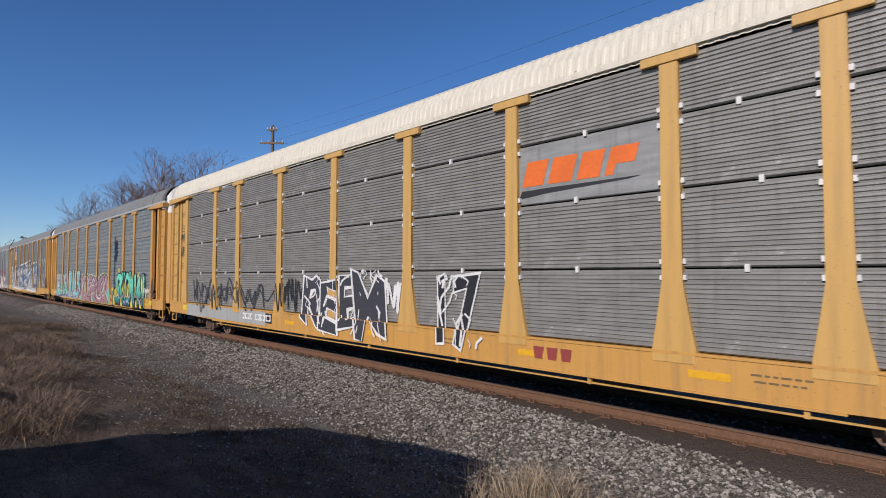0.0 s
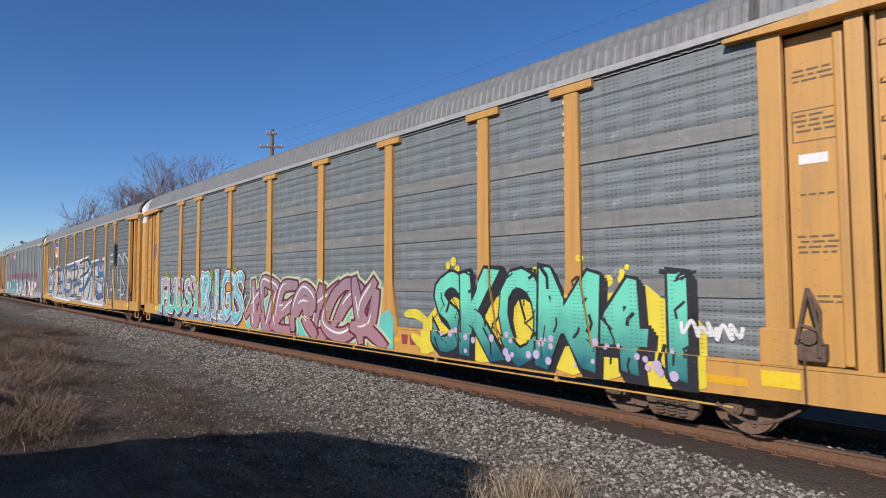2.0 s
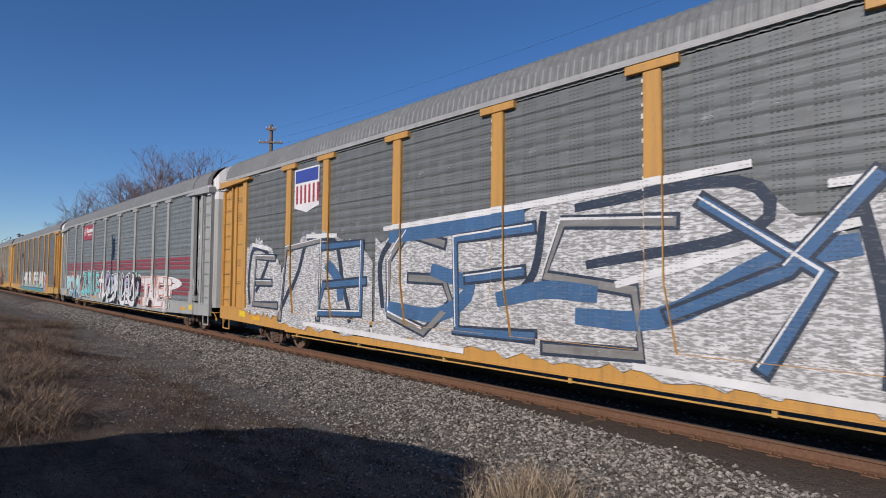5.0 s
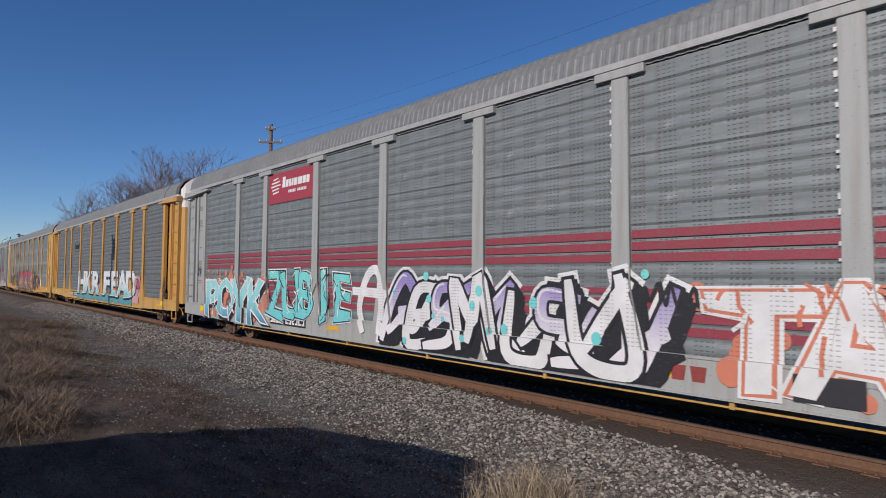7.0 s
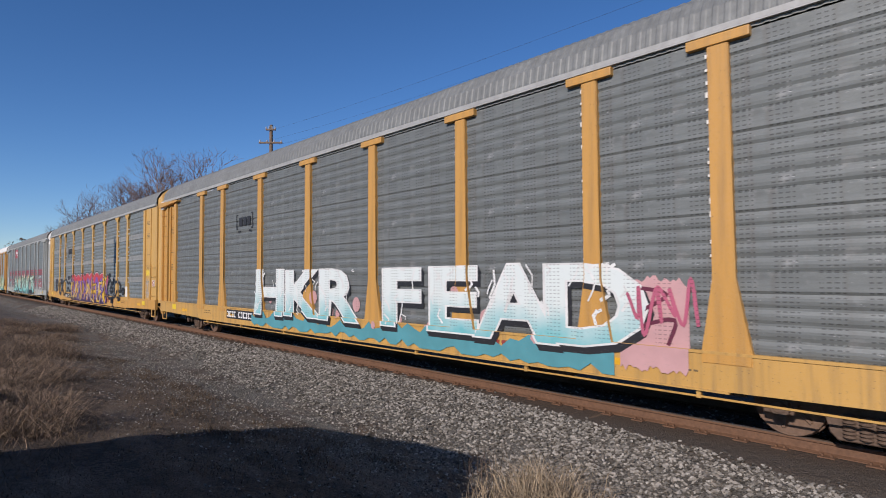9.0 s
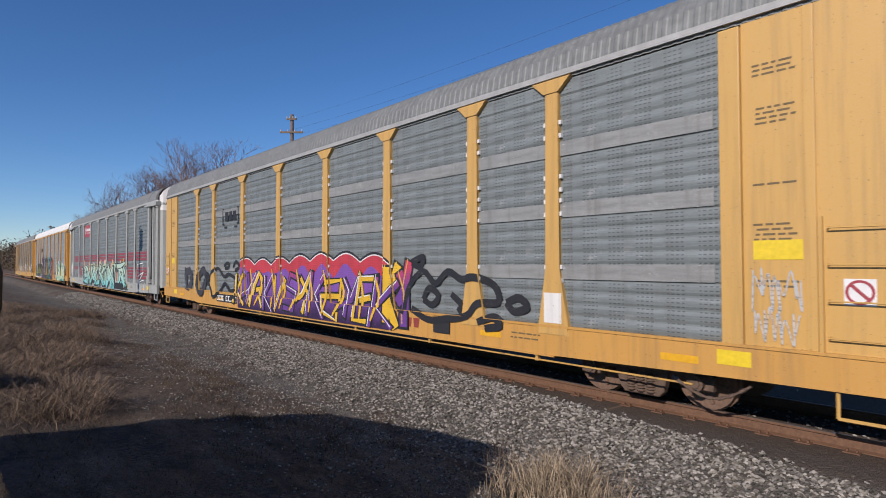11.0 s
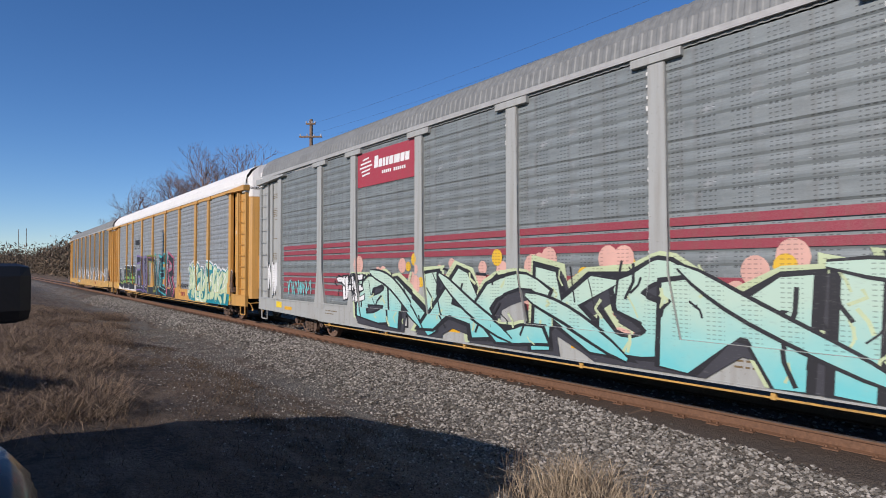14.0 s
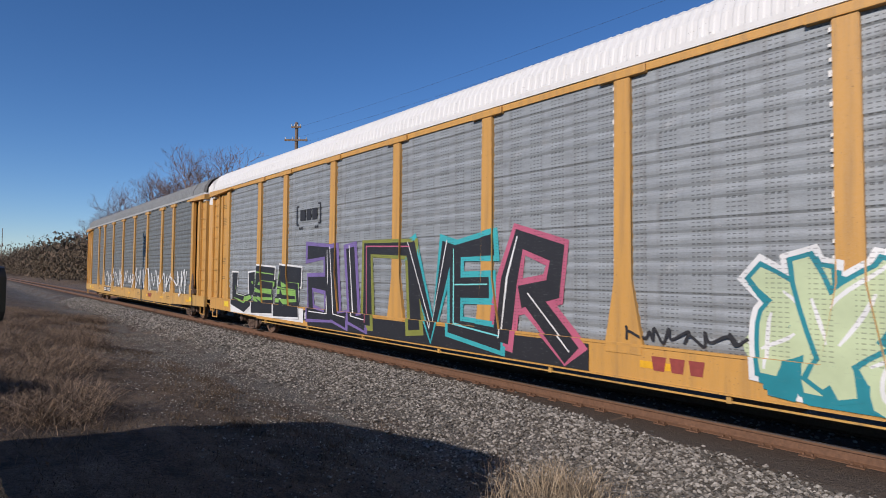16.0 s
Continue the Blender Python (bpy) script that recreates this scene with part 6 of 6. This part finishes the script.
    lines(c[5], [[(-8.8, 1.0), (-8.6, 1.6), (-8.1, 1.95), (-7.7, 1.7), (-7.3, 1.95), (-6.9, 1.8), (-6.5, 1.85), (-6.0, 1.7), (-5.9, 1.4), (-6.4, 1.35), (-6.7, 1.1), (-7.3, 1.0), (-7.9, 0.95), (-8.5, 1.15)],
                 [(-8.1, 1.35), (-7.9, 1.6), (-7.6, 1.45), (-7.8, 1.25), (-8.1, 1.35)], [(-8.5, 2.15), (-8.1, 2.25), (-8.2, 2.05), (-8.5, 2.12)], [(-5.7, 1.4), (-5.4, 1.5), (-5.2, 1.35), (-5.5, 1.25), (-5.7, 1.4)],
                 [(-6.4, 1.0), (-6.0, 1.12), (-5.8, 0.98), (-6.2, 0.9)], [(-7.2, 1.5), (-6.9, 1.3), (-7.0, 1.15)]], 0.15, SP["black"], 3, "thick black sprayed curl")
    lines(c[5], [[(-21.7, 1.35), (-21.2, 1.75), (-20.5, 1.95), (-19.9, 1.65), (-19.4, 1.75), (-18.8, 1.6)], [(-21.7, 1.35), (-21.2, 1.2), (-20.9, 0.85), (-20.2, 1.15), (-19.8, 1.4), (-19.3, 1.15), (-18.8, 1.2)],
                 [(-19.9, 2.05), (-19.5, 2.15), (-19.4, 2.0), (-19.8, 1.95)], [(-19.0, 2.0), (-18.7, 2.2), (-18.4, 2.0), (-18.8, 1.9)], [(-22.0, 1.65), (-21.7, 1.75), (-21.6, 1.6), (-21.9, 1.58)], [(-19.2, 0.85), (-18.8, 0.95), (-18.6, 0.8)]], 0.13, SP["black"], 3, "thick black sprayed curl")
    scrawl(c[5], [(-1.55, -0.95, 1.5, 2.1), (-1.5, -1.0, 1.1, 1.6)], 0.018, SP["grey_thin"], 58, "thin white scratched scribble", loops=4)
    put("white_foot", box_mesh("white_foot", -4.80, -4.44, POST_FACE - 0.004, POST_FACE, 1.12, 1.62, WHITE_PAINT), c[5], label="white painted post foot")
    letters(c[5], -24.4, -23.7, 0.95, 1.95, "D", SP["darkgrey"], SP["darkgrey"], seed=54)
    letters(c[5], -22.9, -21.9, 0.8, 1.95, "O", SP["darkgrey"], SP["black"], seed=55)
    # seventh car
    red_sign(c[6])
    hazy(c[6], -21.0, -6.4, 1.0, 2.25, 90, 0.17, SP["peach"], 60, "peach sprayed dabs")
    hazy(c[6], -21.0, -6.4, 1.5, 2.35, 22, 0.12, SP["gold"], 66, "pale yellow sprayed dabs")
    letters(c[6], -20.6, -13.0, 0.70, 2.0, "BNACK", SP["mint_pale"], SP["black"], seed=61, wild=0.10, glow=SP["pale"], block=SP["darkgrey"])
    letters(c[6], -13.2, -6.6, 0.64, 2.12, "SMITK", SP["mint_pale"], SP["black"], seed=67, wild=0.10, glow=SP["pale"], block=SP["darkgrey"])
    blades = [[(-20.2, 2.0), (-19.2, 1.7), (-18.0, 0.8)], [(-17.4, 1.95), (-16.4, 1.3), (-15.2, 0.75)], [(-14.9, 1.6), (-14.0, 1.3), (-12.8, 0.7)], [(-12.0, 2.1), (-11.0, 1.5), (-9.4, 0.75)],
              [(-10.2, 2.12), (-8.6, 2.0), (-7.0, 2.2)], [(-8.6, 1.7), (-7.6, 1.2), (-6.6, 0.9)], [(-7.3, 2.0), (-7.6, 1.5), (-6.9, 0.75)]]
    lines(c[6], blades, 0.36, SP["black"], 4.2, "black sprayed outline", taper=0.7)
    lines(c[6], blades, 0.25, SP["mint_pale"], 4.4, "mint sprayed blade", taper=0.8)
    put("black_patch", box_mesh("black_patch", -9.6, -7.2, SILL_FACE - 0.045, SILL_FACE, 0.63, 0.99, BLACK), c[6], label="black painted patch on the side sill")
    letters(c[6], -21.8, -20.5, 1.2, 1.9, "THE", SP["white"], SP["black"], seed=62)
    lines(c[6], [[(-4.1, 2.1), (-4.15, 1.5)], [(-4.1, 2.1), (-2.85, 2.18)], [(-2.85, 2.18), (-2.9, 1.75)], [(-4.0, 1.45), (-2.75, 1.7)], [(-2.75, 1.7), (-3.9, 1.1)], [(-3.9, 1.1), (-2.7, 1.25), (-2.4, 0.68)], [(-3.9, 1.1), (-3.5, 0.7)]], 0.055, SP["white"], 3, "thin white sprayed line")
    scrawl(c[6], [(-25.3, -23.5, 1.25, 1.75)], 0.03, SP["aqua"], 64, loops=6)
    scrawl(c[6], [(-26.9, -26.1, 1.1, 2.4)], 0.10, SP["white"], 65, loops=4)
    # eighth car
    put("white_base", box_mesh("white_base", -25.4, -19.7, SILL_FACE - 0.006, SILL_FACE, 0.64, 1.05, SP["white"]), c[7], label="white sprayed strip along the sill")
    wild(c[7], -25.2, -19.9, 0.95, 2.05, "uss", [SP["black"]], SP["white"], SP["green"], seed=71, width=0.55, sharp=True, jitter=0.02)
    wild(c[7], -25.1, -20.0, 1.15, 1.75, "uss", [SP["green"]], SP["black"], seed=77, width=0.16, sharp=True, jitter=0.02)
    v, f = outline_of([(-19.4, 0.80), (-10.0, 0.80)], 0.42)
    spread_paint(c[7], "paint_base", v, f, SP["black"], 0.3, "black sprayed base of the block letters")
    for mark, xa, xb, tone, inner in (("a", -19.5, -18.3, "violet", "white"), ("l", -18.3, -17.4, "violet", "white"), ("l", -17.4, -16.5, "violet", "white"), ("n", -16.5, -14.5, "olive", "rose"),
                                      ("v", -14.7, -13.3, "cyan", "white"), ("e", -13.4, -12.0, "cyan", "aqua"), ("r", -12.0, -10.5, "rose", "white")):
        wild(c[7], xa, xb, 0.85, 2.72, mark, [SP["black"]], SP[tone], SP[inner], rim=SP[tone], seed=72, width=0.40, sharp=True, jitter=0.015, lean=-0.08)
    wild(c[7], -7.5, -2.0, 0.72, 2.1, "zkausrkz", [SP["pale"]], SP["deepteal"], SP["white"], seed=76, rim=SP["white"], block=SP["deepteal"], cloud=SP["pale"], width=0.33)
    scrawl(c[7], [(-9.4, -7.6, 1.12, 1.35)], 0.04, SP["black"], 78, loops=5)
    bracket_sign(c[7], -20.3, 3.45, 0.95)
    # last car
    scrawl(c[8], [(-20.6, -14.5, 0.9, 2.3), (-14.2, -8.4, 0.9, 2.3), (-8.0, -2.2, 0.9, 2.3)], 0.09, SP["white"], 81, loops=5)


# ---- parked vehicles ----
TALL = 1.25


def parked_car(x, y, heading, label):
    """A station wagon body with cabin, glass, mirrors, lamps and wheels; its nose points along heading."""
    z0 = ground_z(x, y)
    car = tagged(new("parked_car"), label, "car", "parked cars")
    car.matrix_basis = pose(x, y, z0, 0, 0, heading)

    def hull(name, sections, mat, label=""):
        """Skin through cross-sections: (x, half width, low, high, shoulder)."""
        bm = bmesh.new()
        rings = []
        for sx, w, lo, hi, sh in sections:
            pr = [(-w * 0.94, lo), (-w, lo + 0.18), (-w, hi - sh), (-w * 0.90, hi - sh * 0.25), (-w * 0.6, hi), (w * 0.6, hi), (w * 0.90, hi - sh * 0.25), (w, hi - sh), (w, lo + 0.18), (w * 0.94, lo)]
            rings.append([bm.verts.new((sx, a, b * TALL)) for a, b in pr])
        for r, q in zip(rings, rings[1:]):
            for i in range(len(r)):
                j = (i + 1) % len(r)
                bm.faces.new((r[i], r[j], q[j], q[i]))
        bm.faces.new(rings[0]), bm.faces.new(rings[-1][::-1])
        bmesh.ops.bevel(bm, geom=bm.edges[:], offset=0.03, segments=2, affect="EDGES", clamp_overlap=True)
        me = bmesh_done(name, bm, mat)
        me.polygons.foreach_set("use_smooth", [True] * len(me.polygons))
        return put(name, me, car, label=label)

    hull("body", [(-3.45, 0.86, 0.45, 1.0, 0.12), (-3.3, 0.95, 0.32, 1.12, 0.1), (0.8, 0.97, 0.30, 1.14, 0.1), (1.3, 0.97, 0.30, 1.12, 0.12), (2.1, 0.95, 0.32, 1.13, 0.14), (2.4, 0.86, 0.42, 1.03, 0.14)], CAR_PAINT)
    hull("cabin", [(-3.30, 0.80, 1.05, 1.30, 0.1), (-3.0, 0.84, 1.05, 1.90, 0.14), (-1.0, 0.86, 1.05, 2.03, 0.14), (0.35, 0.84, 1.05, 1.97, 0.14), (1.25, 0.80, 1.05, 1.20, 0.06)], CAR_GLASS, "dark tinted glass")
    hull("roof_panel", [(-3.1, 0.74, 1.84, 1.99, 0.03), (-1.0, 0.80, 1.95, 2.12, 0.03), (0.42, 0.76, 1.91, 2.06, 0.03)], CAR_PAINT)
    for s in (-1, 1):
        bm = bmesh.new()
        add_box(bm, 0.62, 0.86, *sorted((s * 1.02, s * 1.28)), 1.60, 1.88, 0.06)
        mir = part("side_mirror", bm, RUBBER, car, "black plastic side mirror")
        bm = bmesh.new()
        add_box(bm, 0.612, 0.622, *sorted((s * 1.05, s * 1.25)), 1.64, 1.84)
        part("mirror_glass", bm, CHROME, mir)
        bm = bmesh.new()
        add_box(bm, 0.70, 0.80, *sorted((s * 0.86, s * 1.06)), 1.62, 1.69, 0.01)
        part("mirror_arm", bm, RUBBER, mir)
        bm = bmesh.new()
        add_box(bm, 2.18, 2.40, *sorted((s * 0.56, s * 0.84)), 0.86, 1.02, 0.03)
        part("headlight", bm, CHROME, car, "clear headlight")
        for wx in (-2.3, 1.5):
            bm = bmesh.new()
            add_rod(bm, (wx, s * 0.76, 0.36), (wx, s * 0.98, 0.36), 0.36, None, 28)
            tyre = part("wheel", bm, RUBBER, car)
            bm = bmesh.new()
            add_rod(bm, (wx, s * 0.97, 0.36), (wx, s * 0.995, 0.36), 0.23, 0.20, 20)
            part("rim", bm, CHROME, tyre)
    return car


def motions():
    """The train rolls past; the wheelsets turn with it."""
    ts = [r[0] for r in PATH]
    ds = [r[4] for r in PATH]

    def rolled(t):
        return float(np.interp(t, ts, ds))

    for i, (car, sets) in enumerate(TRAIN):
        walk(car, [(t, pose(FIRST - PITCH * i + SHIFT.get(i, 0.0) + d, TRACK, 0)) for t, d in zip(ts, ds)])
        for w in sets:
            x = w.location.x
            walk(w, [(k / FPS, pose(x, 0, WHEEL_R, 0, math.degrees(rolled(k / FPS) / WHEEL_R), 0)) for k in range(0, 16 * FPS + 1)])


build_ground()
build_track()
build_poles()
for tx, ty, tall, seed in ((-58.5, 20.5, 16.2, 21), (-66, 21, 17.2, 22), (-73, 21, 16.4, 27), (-85, 20.5, 16.6, 23), (-94, 20, 16.4, 24), (-110, 20.5, 17.4, 25), (-121, 20, 15.8, 26)):
    bare_tree(tx, ty, tall, seed, label="leafless winter tree with a wide purple-brown crown")
for tx, ty, tall, seed in ((-12.5, 26, 13.6, 31), (-9.2, 24, 12.6, 32), (-4.6, 25, 10.5, 33), (0.5, 24, 9.5, 34)):
    bare_tree(tx, ty, tall, seed)
build_thicket()
build_train()
parked_car(-3.86, -1.25, 12.6, "dark grey parked car at the edge of the lot")
# out of view; added to cast the left part of the lot's shadow
parked_car(-8.9, -4.4, 40, "unseen dark grey car added to extend the shadow on the lot")
build_grass()
build_ballast()
build_ties()
motions()
